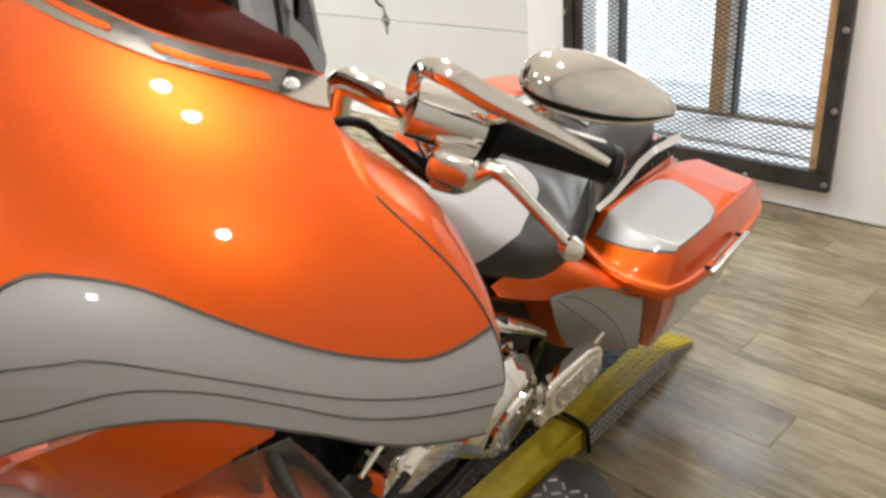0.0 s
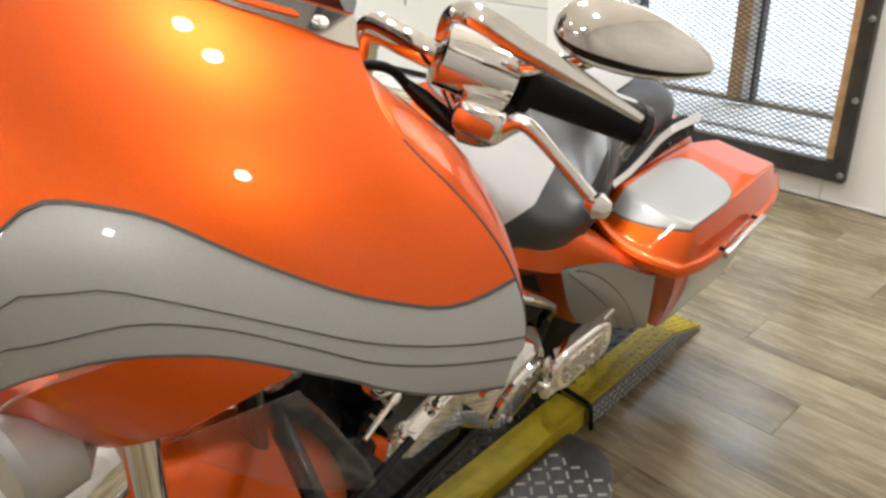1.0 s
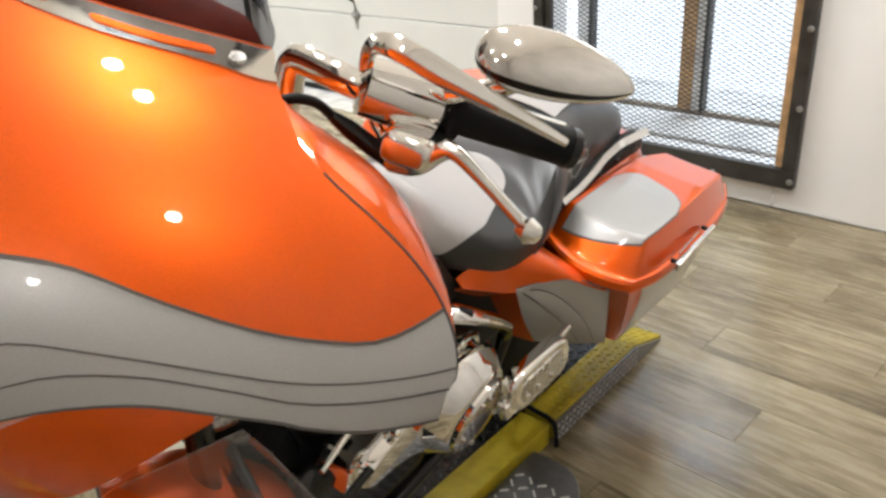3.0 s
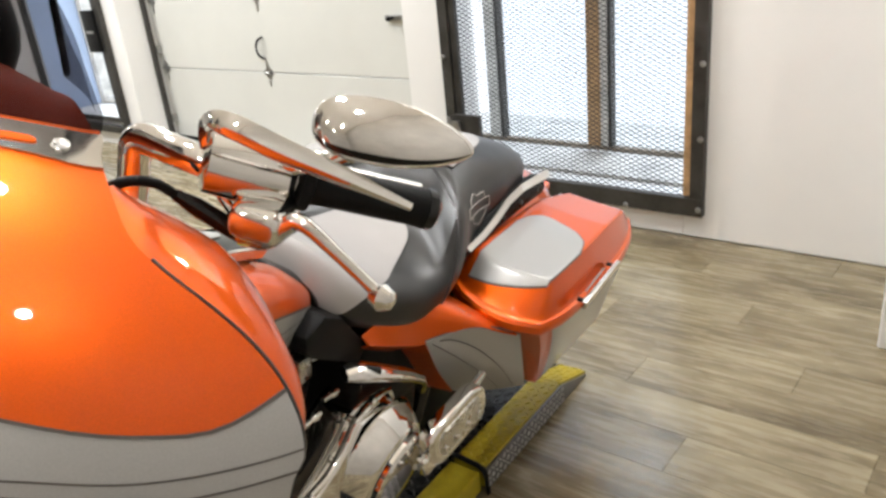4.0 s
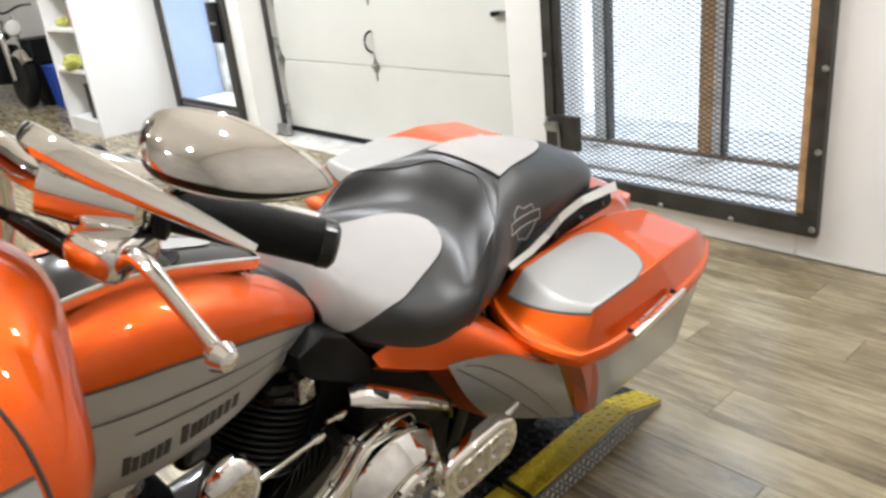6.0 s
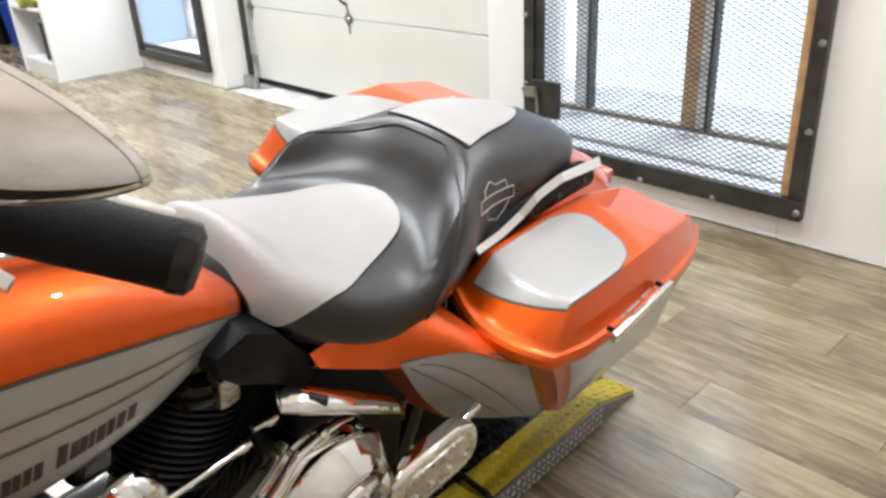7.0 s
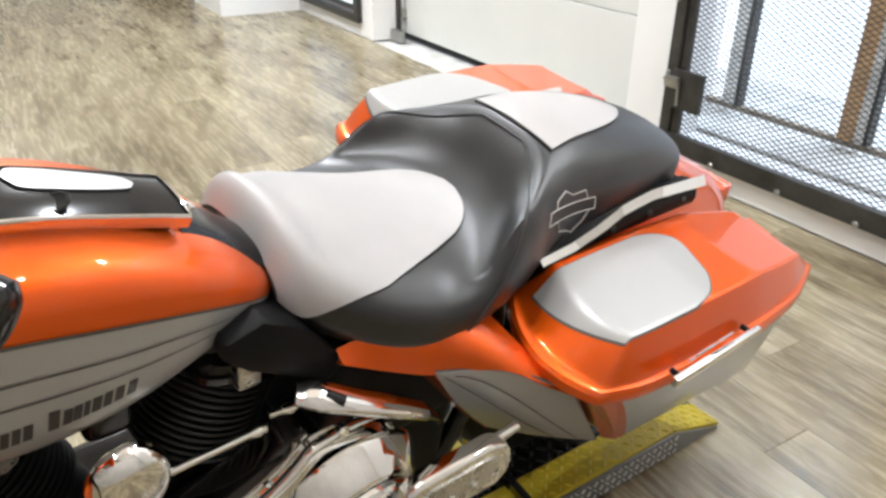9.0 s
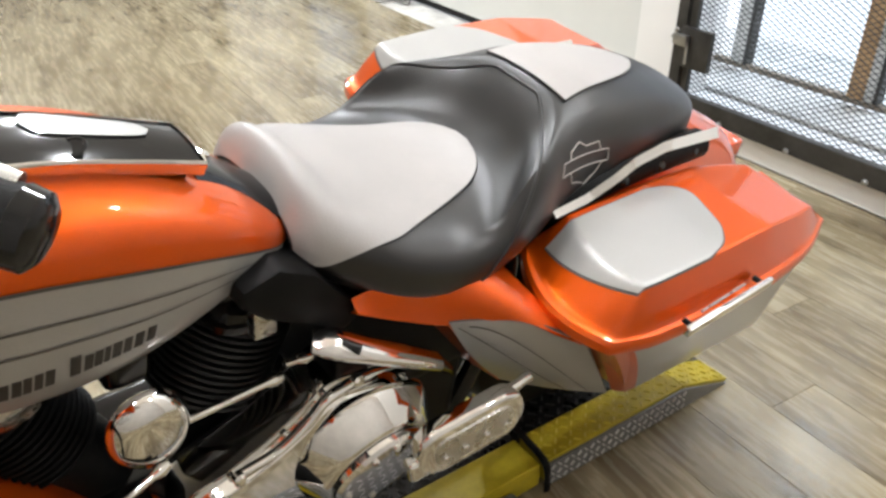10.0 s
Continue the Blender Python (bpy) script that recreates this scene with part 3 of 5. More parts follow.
def lift_table():
    g = thing("motorcycle_lift_table", pose(1.445, 3.80, 0, 0, 0, 3.5), "low motorcycle lift table of tread plate with yellow edges", "lift table")
    z = 0.076
    Y1, YE, ZE = 0.470, 0.665, 0.012

    def wedge(a, b, dz=0.0):
        """The rear lip, falling to the floor."""
        return prism([(Y1 + 0.001, 0.004), (Y1 + 0.001, z + dz), (YE, ZE + dz), (YE, 0.004)], "x", a, b, 0.002, 1)

    def tilt(bm):
        k = (ZE - z) / (YE - Y1)
        for v in bm.verts:
            v.co.z += (v.co.y - Y1) * k
        return bm

    for y0, y1, nm in ((-2.75, -0.012, "deck"), (0.004, Y1, "rear_ramp")):
        part(nm, box((-0.245, y0, 0.012), (-0.096, y1, z), 0.003), M_PLATEBLK, g, "black tread plate runway", False)
        part("inner_strip", box((-0.285, y0, 0.012), (-0.2455, y1, z + 0.001), 0.003), M_YELLOW, g, "yellow painted inner line", False)
        part("centre_deck", box((-0.64, y0, 0.012), (-0.2855, y1, z - 0.004), 0.003), M_DECKGREY, g, "grey painted deck", False)
        part("deck_line", box((-0.50, y0, z - 0.004), (-0.488, y1, z - 0.002)), M_SHELF, g, "white deck line", False)
        part("tread", tread_lugs(-0.245, -0.10, max(y0, -1.2), y1, z, 0.030), M_LUGBLK, g, smooth=False)
        for a, b in ((-0.0955, 0.0), (-0.74, -0.6405)):
            e = part("edge_strip", box((a, y0, 0.012), (b, y1, z + 0.001), 0.004), M_YELLOW, g, "worn yellow painted edge", False)
            if nm == "rear_ramp":
                part("tread", tread_lugs(a, b, y0, y1, z + 0.001, 0.0239), M_LUGYEL, e, smooth=False)
    lip = part("ramp_lip", wedge(-0.74, -0.096), M_PLATEBLK, g, "black tread plate lip sloping to the floor", False)
    part("tread", tilt(tread_lugs(-0.245, -0.10, Y1 + 0.002, YE, z, 0.030)), M_LUGBLK, lip, smooth=False)
    lip = part("ramp_lip", wedge(-0.0955, 0.0, 0.001), M_YELLOW, g, "yellow painted lip sloping to the floor", False)
    part("tread", tilt(tread_lugs(-0.0955, 0.0, Y1 + 0.002, YE, z + 0.001, 0.0239)), M_LUGYEL, lip, smooth=False)
    # bright tread plate on the outer side
    s = part("side_skirt", prism([(0.004, 0.004), (0.004, 0.070), (0.470, 0.070), (0.650, 0.008), (0.650, 0.004)], "x", 0.002, 0.008), M_PLATEALU, g, "bright aluminium tread plate skirt", False)
    bm = tread_lugs(-0.480, -0.004, 0.006, 0.068, 0.0, 0.0205)
    bmesh.ops.transform(bm, matrix=Matrix(((0, 0, 1, 0.0085), (-1, 0, 0, 0), (0, 1, 0, 0), (0, 0, 0, 1))), verts=bm.verts)
    part("tread", bm, M_LUGALU, s, smooth=False)
    part("side_skirt", box((0.002, -2.75, 0.004), (0.008, -0.10, 0.040), 0.001), M_PLATEALU, g, smooth=False)
    # rounded side wing
    out = [(0.010, -2.6), (0.24, -2.6), (0.24, -0.36)] + [(0.09 + 0.15 * math.cos(radians(a)), -0.36 + 0.26 * math.sin(radians(a))) for a in range(10, 91, 10)] + [(0.010, -0.10)]
    wing = part("side_wing", prism(out, "z", 0.006, 0.050, 0.003, 1), M_PLATEALU, g, "bright aluminium tread plate side wing with a rounded corner", False)
    part("tread", tread_lugs(0.015, 0.225, -1.0, -0.19, 0.050, 0.034), M_LUGALU, wing, smooth=False)
    part("tie_strap", tube([(-0.16, 0.01, z + 0.012), (-0.06, 0.0, z + 0.014), (0.006, -0.004, z + 0.004), (0.016, -0.004, 0.03), (0.018, -0.004, 0.004)], 0.010, 8, 4, 0.45), M_RUBBER, g, "black rubber strap over the plate joint")
    return g


lift_table()
# ---- the motorcycle: x to its left, y to its rear, z up from the lift ----
bike = thing("motorcycle", pose(1.335, 3.10, 0.076, 0, 12, 9), "orange and silver touring motorcycle leaning on its stand on the lift", "motorcycle")

# -- fairing: one curved shell, split along its paint lines --
FC, FA, FB, FH = Vector((0.05, -0.45, 1.18)), 0.50, 0.345, 0.215
edge_of = curve([-50, -20, 5, 9, 15, 22, 28, 34, 38, 43, 48, 53, 59, 75], [55, 70, 75, 77, 78, 78, 77, 75, 73.3, 72.3, 74, 77, 83, 84])
trim_low = curve([0, 15, 28.5, 40, 47, 58, 67.5, 77.5], [69, 67.6, 65, 62.3, 60.4, 57.6, 55, 51.9])
trim_top = curve([0, 15, 28, 38.5, 48, 57.5, 67.7, 77.3], [75, 73.4, 70.6, 67.9, 65.1, 62.7, 59.7, 56.4])
slot_mid = curve([0, 14, 29, 41, 50, 59, 69.5, 80], [71.5, 70.4, 67.7, 65.1, 62.5, 60.0, 57.3, 54.5])
wave = curve([0, 12, 24, 31, 34, 38, 45, 52, 59, 64, 70, 78], [-14, -6, 10, 24, 28, 29.3, 29, 25.5, 21.8, 19.8, 18.3, 20])
silver_low = curve([0, 14, 24, 29, 33, 38, 42, 49, 57, 63, 69, 78], [-46, -38, -24, -10, -1, 6, 10, 12, 10, 7.5, 5, 3])
belly_low = curve([0, 14, 24, 33, 39, 45, 50, 54], [-62, -56, -44, -26, -14, -3, 5, 9.6])
pin_a = curve([0, 24, 31, 36, 40, 47, 54, 63, 78], [-26, -6, 13, 17, 19, 18.6, 17, 14, 11])
pin_b = curve([0, 24, 30, 36, 42, 49, 56, 63, 78], [-36, -14, 2, 10, 15, 16, 14, 11, 8])


def shell(phi, psi, off=0.0):
    a, b = radians(phi), radians(psi)
    n = Vector((math.cos(b) * math.sin(a) / FA, -math.cos(b) * math.cos(a) / FB, math.sin(b) / FH)).normalized()
    return FC + Vector((FA * math.cos(b) * math.sin(a), -FB * math.cos(b) * math.cos(a), FH * math.sin(b))) + n * off


def shell_patch(low, high, off, nu=49, nv=14, thick=0.004, side=78.0, to_edge=True):
    def f(u, v):
        ph = abs(u) * side
        psi = low(ph) + (high(ph) - low(ph)) * v
        e = edge_of(psi) if to_edge else side
        return shell(math.copysign(abs(u) * e, u), psi, off)
    return sheet(f, frange(-1, 1, nu), frange(0, 1, nv), thick)


fairing = part("fairing", shell_patch(wave, lambda p: trim_top(p) + 0.9, 0.0, 57, 22, 0.005), M_ORANGE, bike, "orange pearl upper fairing shell")
part("silver_band", shell_patch(silver_low, wave, 0.0, 57, 14, 0.005), M_SILVER, fairing, "warm silver lower band of the fairing")
part("belly", shell_patch(belly_low, silver_low, 0.0, 41, 10, 0.005, 54.0, False), M_ORANGE, fairing, "orange underside of the fairing")


def shell_stripe(line, width, off, side=78.0):
    return shell_patch(lambda p: line(p) - width / 2, lambda p: line(p) + width / 2, off, 73, 3, 0.001, side)


part("pinstripe", shell_stripe(wave, 0.55, 0.0010), M_PIN, fairing, "charcoal pinstripe")
part("pinstripe", shell_stripe(pin_a, 0.26, 0.0008), M_PIN, fairing)
part("pinstripe", shell_stripe(pin_b, 0.26, 0.0008), M_PIN, fairing)
part("pinstripe", shell_stripe(silver_low, 0.35, 0.0010), M_PIN, fairing)
trim = part("vent_trim", shell_patch(trim_low, trim_top, 0.0016, 57, 6, 0.0016), M_TRIM, fairing, "silver vent trim along the windshield foot")
for a, b in ((12, 41.5), (50, 70)):
    for s in (1, -1):
        def slot(u, v):
            end = min(u - a, b - u) / 1.3
            half = 0.60 * math.sqrt(max(1 - (1 - min(end, 1)) ** 2, 0.02))
            return shell(s * u, slot_mid(u) + half * (2 * v - 1), 0.0026)
        part("vent_slot", sheet(slot, [a, a + 0.15, a + 0.45, a + 0.9] + frange(a + 1.3, b - 1.3, 15) + [b - 0.9, b - 0.45, b - 0.15, b], frange(0, 1, 5), 0.001), M_ORANGE, trim, "orange vent slot")
for s in (1, -1):
    q = shell(s * 73.0, 56.0, 0.002)
    part("trim_screw", lathe([(0, 0.0062), (0.0008, 0.0060), (0.0014, 0.0048), (0.0006, 0.0036), (0.0005, 0.001)], q, shell(s * 73, 56, 1.0) - shell(s * 73, 56), 16), M_BRUSHED, trim, "chrome trim screw")


# the rear lip and the inner fairing, seen past the shell's edge
inner_depth = curve([-2, 12, 22, 30, 36, 43, 50], [0.066, 0.068, 0.074, 0.094, 0.104, 0.088, 0.03])


def inner(psi, s, side):
    e = shell(side * edge_of(psi), psi, -0.006)
    c = Vector((0.05, -0.36, 1.17))
    d = (c - e)
    d.y = 0
    bulge = math.sin(s * math.pi * 0.55)
    return e + Vector((0, inner_depth(psi) * bulge, 0)) + d * (0.02 + 0.55 * s ** 2.2)


for side in (1, -1):
    part("inner_fairing", sheet(lambda u, v: inner(u, v, side), frange(-2, 50, 19), frange(0, 1, 12), 0.004), M_ORANGE, fairing, "orange inner fairing with a rounded rear lip")
    part("edge_gasket", tube([shell(side * edge_of(p), p, -0.003) + Vector((0, 0.003, 0)) for p in frange(3, 40, 20)], 0.0013, 8), M_LETTER, fairing, "black edge gasket")
dash = sheet(lambda u, v: (0.05 + 0.15 * u, -0.425 - 0.02 * v + 0.02 * u * u, 1.15 + 0.19 * v - 0.03 * u * u * v), frange(-1, 1, 13), frange(0, 1, 8), 0.03)
part("dashboard", dash, M_PLASTIC, fairing, "black dashboard inside the fairing")
hood = bmesh.new()
bmesh.ops.create_uvsphere(hood, u_segments=28, v_segments=16, radius=1.0, matrix=Matrix.Translation((0.02, -0.44, 1.39)) @ Matrix.Diagonal((0.155, 0.060, 0.085, 1)))
part("instrument_hood", hood, M_PLASTIC, fairing, "matt black instrument hood behind the windshield")
for x in (-0.06, 0.05, 0.16):
    gq = part("gauge", lathe([(0, 0.04), (0.02, 0.04), (0.026, 0.036), (0.027, 0.004)], (x, -0.415, 1.20), (0, 1, 0.2), 20), M_CHROME, fairing, "round gauge with a chrome ring")
    part("gauge_face", lathe([(0, 0.033), (0.002, 0.033)], (x, -0.3875, 1.2055), (0, 1, 0.2), 20), M_BLACK, gq)


def shield(u, v):
    ph = u * 78
    e = min((1 - abs(u)) / 0.08, 1)
    psi = trim_top(abs(ph)) + 0.5
    b = shell(math.copysign(abs(u) * edge_of(psi), u), psi, -0.001)
    h = 0.034 + 0.060 * math.sqrt(e * (2 - e)) + 0.10 * (1 - abs(u)) ** 0.8
    return b + Vector((-0.03 * u * v * v, (0.10 + 0.30 * (1 - u * u)) * h * v + 0.006 * math.sin(math.pi * v) * abs(u), h * v))


def cowl(u, v):
    a = shell(81 * u, trim_top(abs(78 * u)) + 0.2, -0.005)
    b = Vector((0.05 + 0.20 * u, -0.452, 1.366 + 0.018 * (1 - u * u)))
    return a.lerp(b, v) + Vector((0, 0, 0.010 * math.sin(math.pi * v)))


part("inner_cowl", sheet(cowl, frange(-1, 1, 41), frange(0, 1, 8), 0.003), M_COWL, fairing, "cowl behind the windshield, dark red brown for shade and reflected orange")
part("windshield", sheet(shield, frange(-1, 1, 65), frange(0, 1, 9), 0.004), M_SHIELD, fairing, "short dark smoked windshield")
part("windshield_edge", tube([shield(u, 1.0) for u in frange(-1, 1, 65)], 0.0026, 8), M_TINT, fairing, "polished windshield edge")
hl = part("headlight", lathe([(0, 0.10), (0.03, 0.11), (0.06, 0.105), (0.075, 0.09), (0.08, 0.085)], (0.05, -0.77, 1.13), (0, -1, 0.05), 30), M_CHROME, fairing, "round headlight in a chrome ring")
part("headlight_lens", lathe([(0, 0.083), (0.012, 0.07), (0.018, 0.02)], (0.05, -0.853, 1.134), (0, -1, 0.05), 30), M_LAMPGLASS, hl)
for s in (1, -1):
    lamp_bar = part("passing_lamp", lathe([(0, 0.02), (0.015, 0.05), (0.05, 0.062), (0.085, 0.064), (0.095, 0.058)], (0.05 + s * 0.19, -0.66, 1.005), (0, -1, 0), 26), M_CHROME, bike, "chrome passing lamp")
    part("lamp_lens", lathe([(0, 0.056), (0.01, 0.045), (0.014, 0.01)], (0.05 + s * 0.19, -0.756, 1.005), (0, -1, 0), 26), M_LAMPGLASS, lamp_bar)
    ts = part("turn_signal", lathe([(0, 0.012), (0.02, 0.034), (0.055, 0.036), (0.062, 0.03)], (0.05 + s * 0.25, -0.70, 1.10), (0, -1, 0), 20), M_SILVER, bike, "silver bullet turn signal")
part("fork_panel", loft([[(0.05 + sx * w, y, z) for sx, y in ((-1, -0.62), (1, -0.62), (1, -0.50), (-1, -0.50))] for z, w in ((0.80, 0.07), (0.92, 0.095), (1.02, 0.12))]), M_ORANGE, bike, "orange fork panel under the fairing")

# -- front wheel, fork and fender --
FW = Vector((0.07, -0.60, 0.330))
wheel = part("front_wheel", lathe([(-0.06, 0.20), (-0.062, 0.275), (-0.045, 0.316), (0, 0.330), (0.045, 0.316), (0.062, 0.275), (0.06, 0.20)], FW, (1, 0, 0), 40), M_RUBBER, bike, "black front tyre")
part("rim", lathe([(-0.05, 0.205), (-0.02, 0.17), (-0.035, 0.05), (0.035, 0.05), (0.02, 0.17), (0.05, 0.205)], FW, (1, 0, 0), 40), M_CHROME, wheel, "chrome wheel rim")


def fender(u, v, w0, yc, zc, r, a0, a1, xc):
    a = radians(a0 + (a1 - a0) * v)
    drop = abs(u) ** 2.6 * 0.085
    return (xc + u * w0, yc - math.cos(a) * (r - drop), zc + math.sin(a) * (r - drop))


ff = part("front_fender", sheet(lambda u, v: fender(u, v, 0.098, FW.y, FW.z, 0.418, 18, 168, FW.x), frange(-1, 1, 15), frange(0, 1, 33), 0.003), M_ORANGE, bike, "orange front fender")
part("fender_stripe", sheet(lambda u, v: Vector(fender(u, v, 0.098, FW.y, FW.z, 0.4205, 20, 100, FW.x)), frange(-0.28, 0.28, 5), frange(0, 1, 33), 0.001), M_SILVER, ff, "silver stripe")
for s in (1, -1):
    part("fork_leg", tube([(FW.x + s * 0.108, -0.580, FW.z), (0.05 + s * 0.115, -0.598, 0.95)], [0.022, 0.022], 16), M_CHROME, bike, "chrome fork leg")
    da, db, dc, dd = Vector((0.04, -0.50, 0.70)), Vector((0.285, -0.485, 0.970)), Vector((0.420, -0.46, 0.915)), Vector((0.225, -0.47, 0.750))

    def deflect(u, v):
        q = da.lerp(db, u).lerp(dd.lerp(dc, u), v * math.sqrt(max(1 - abs(2 * u - 1) ** 5, 0.05)))
        q.y += 0.02 * math.sin(math.pi * u) * math.sin(math.pi * v)
        return Vector((0.05 + s * (q.x - 0.05), q.y, q.z))
    part("wind_deflector", sheet(deflect, frange(0, 1, 16), frange(0, 1, 10), 0.003), M_CLEAR, bike, "smoked clear wind deflector")

# -- tank --
TX = 0.012
tk_top = curve([-0.46, -0.36, -0.25, -0.15, -0.068, -0.004, 0.045, 0.085], [1.00, 1.035, 1.045, 1.024, 0.990, 0.952, 0.910, 0.870])
tk_line = curve([-0.46, -0.36, -0.26, -0.20, -0.108, -0.04, 0.031, 0.085], [0.985, 0.977, 0.964, 0.953, 0.928, 0.905, 0.873, 0.845])
tk_bot = curve([-0.46, -0.36, -0.294, -0.239, -0.179, -0.112, -0.04, 0.036, 0.085], [0.85, 0.79, 0.774, 0.769, 0.771, 0.782, 0.808, 0.836, 0.838])
tk_w = curve([-0.46, -0.40, -0.30, -0.18, -0.06, 0.02, 0.06, 0.085], [0.075, 0.110, 0.136, 0.140, 0.128, 0.106, 0.082, 0.045])


def tank_side(y, s):
    """s 0..1 over the top to the paint line, 1..2 down the side to the underside."""
    w, t, l, b = tk_w(y), tk_top(y), tk_line(y), tk_bot(y)
    if s <= 1:
        a = s * math.pi / 2
        return w * math.sin(a) ** 0.9, l + (t - l) * max(math.cos(a), 0) ** 0.62
    a = (s - 1) * math.pi / 2
    return w * (max(math.cos(a), 0) ** 0.24 if s < 1.999 else 0), l - (l - b) * math.sin(a) ** 1.15


def tank_patch(s0, s1, off, y0=-0.46, y1=0.085, ns=10, ny=40, side=1, thick=0.0):
    def f(u, v):
        s = s0 + (s1 - s0) * v
        x, z = tank_side(u, s)
        x2, z2 = tank_side(u, min(s + 0.02, 2))
        n = Vector((-(z2 - z), x2 - x)) if (x2 - x or z2 - z) else Vector((1, 0))
        n.normalize()
        return (TX + side * (x + n.x * off), u, z + n.y * off)
    return sheet(f, frange(y0, y1, ny), frange(0, 1, ns), thick)


tank = part("fuel_tank", tank_patch(0, 1, 0.0), M_ORANGE, bike, "orange upper fuel tank")
part("tank_top", tank_patch(0, 1, 0.0, side=-1), M_ORANGE, tank)
for s in (1, -1):
    part("tank_side", tank_patch(1, 2, 0.0, side=s, ns=14), M_SILVER, tank, "silver tank side")
    part("pinstripe", tank_patch(0.994, 1.002, 0.0012, side=s, ns=3), M_PIN, tank)
    part("pinstripe", tank_patch(1.18, 1.192, 0.0012, -0.46, 0.06, 3, side=s), M_PIN, tank)
    part("pinstripe", tank_patch(1.30, 1.312, 0.0012, -0.28, 0.05, 3, side=s), M_PIN, tank)
    part("tank_cap_front", loft([[(TX + s * tank_side(-0.46, q)[0], -0.46, tank_side(-0.46, q)[1]) for q in frange(0, 2, 16)], [(TX, -0.465, 0.93)] * 16], False, False), M_SILVER, tank)
# the maker's lettering, as plain bars
letters = [(0.0, 0.0070), (0.065, 0.0055), (0.13, 0.0060), (0.19, 0.0050), (0.25, 0.0050), (0.31, 0.0060), (0.45, 0.0075), (0.53, 0.0060), (0.59, 0.0055), (0.65, 0.0030), (0.70, 0.0065), (0.77, 0.0055), (0.84, 0.0065), (0.92, 0.0065)]
for k, wide in letters:
    y0 = -0.300 + 0.175 * k

    tall = 0.135 if k in (0.0, 0.45) else 0.110

    def bar(u, v, a, w, lean, v0, v1):
        yy = y0 + a + w * u + lean * v
        x, z = tank_side(yy, 1.565 - tall * (v0 + (v1 - v0) * v) - 0.08 * k)
        return (TX + x + 0.0010, yy, z)
    strokes = [(0.0, max(wide, 0.003) + 0.0030, 0.0035, 0, 1)]
    for a, w, lean, v0, v1 in strokes:
        part("letter_bar", sheet(lambda u, v: bar(u, v, a, w, lean, v0, v1), frange(0, 1, 2), frange(0, 1, 4), 0.0006), M_LETTER, tank)

# console along the tank's crest
CX = 0.036
con_z = curve([-0.46, -0.30, -0.20, -0.10, -0.03], [1.050, 1.062, 1.050, 1.020, 0.996])


def console(u, v, lift=0.0):
    y = -0.45 + 0.42 * v
    w = 0.060 - 0.015 * v
    return Vector((CX + u * w, y, con_z(y) + lift + 0.006 * (1 - u * u)))


cons = part("tank_console", sheet(lambda u, v: console(u, v), frange(-1, 1, 13), frange(0, 1, 24), 0.004), M_BLACK, bike, "gloss black tank console")
part("console_base", sheet(lambda u, v: console(u * 0.74, v * 0.975, -0.0042), frange(-1, 1, 13), frange(0, 1, 24), 0.024), M_PLASTIC, cons, "matt black base of the console")
ins_w = curve([0, 0.05, 0.2, 0.5, 0.8, 0.93, 0.98, 1], [0.10, 0.40, 0.50, 0.48, 0.40, 0.30, 0.18, 0.04])
part("console_inlay", sheet(lambda u, v: console(-0.42 + 0.12 * v + u * ins_w(v), 0.62 + 0.29 * v, 0.0025), frange(-1, 1, 9), frange(0, 1, 20), 0.001), M_SILVER, cons, "silver painted teardrop on the console")
rail_pts = [console(-1.0, v) for v in frange(0, 1, 16)] + [console(u, 1.0) for u in frange(-0.8, 0.8, 7)] + [console(1.0, v) for v in frange(1, 0, 16)]
band = bmesh.new()
prev = None
for q in rail_pts:
    d = Vector((q.x - CX, 0, 0)).normalized() * 0.0015 if abs(q.x - CX) > 0.04 else Vector((0, 0.0015, 0))
    row = [band.verts.new(q + d * k + Vector((0, 0, dz))) for k, dz in ((-0.6, 0.0030), (1.2, 0.0026), (1.8, 0.0004), (1.2, -0.003), (-5.2, -0.019), (-5.6, -0.020))]
    if prev:
        for k in range(5):
            band.faces.new((prev[k], prev[k + 1], row[k + 1], row[k]))
    prev = row
part("console_trim", band, M_CHROME, cons, "chrome trim band round the console")
part("fuel_cap", lathe([(0, 0.030), (0.008, 0.030), (0.012, 0.024), (0.013, 0.004)], (CX, -0.33, con_z(-0.33) + 0.005), (0, 0, 1), 24), M_CHROME, cons, "chrome fuel cap")
part("console_lock", lathe([(0, 0.016), (0.0022, 0.0155), (0.0026, 0.013), (0.0012, 0.012), (0.001, 0.002)], (CX + 0.026, -0.158, con_z(-0.158) + 0.0028), (0, -0.29, 1), 20), M_FIN, cons, "dark recessed console lock")
strap = part("tank_strap", sheet(lambda u, v: (CX - 0.016 + u * (0.052 + 0.006 * v), -0.036 + 0.110 * v, 0.985 - 0.088 * v - 0.020 * abs(u) ** 3), frange(-1, 1, 11), frange(0, 1, 8), 0.006), M_BLACK, cons, "black strap between console and seat")
part("strap_screw", lathe([(0, 0.007), (0.004, 0.007), (0.006, 0.003)], (CX - 0.012, -0.008, 0.967), (0, 0.7, 1), 12), M_CHROME, strap)

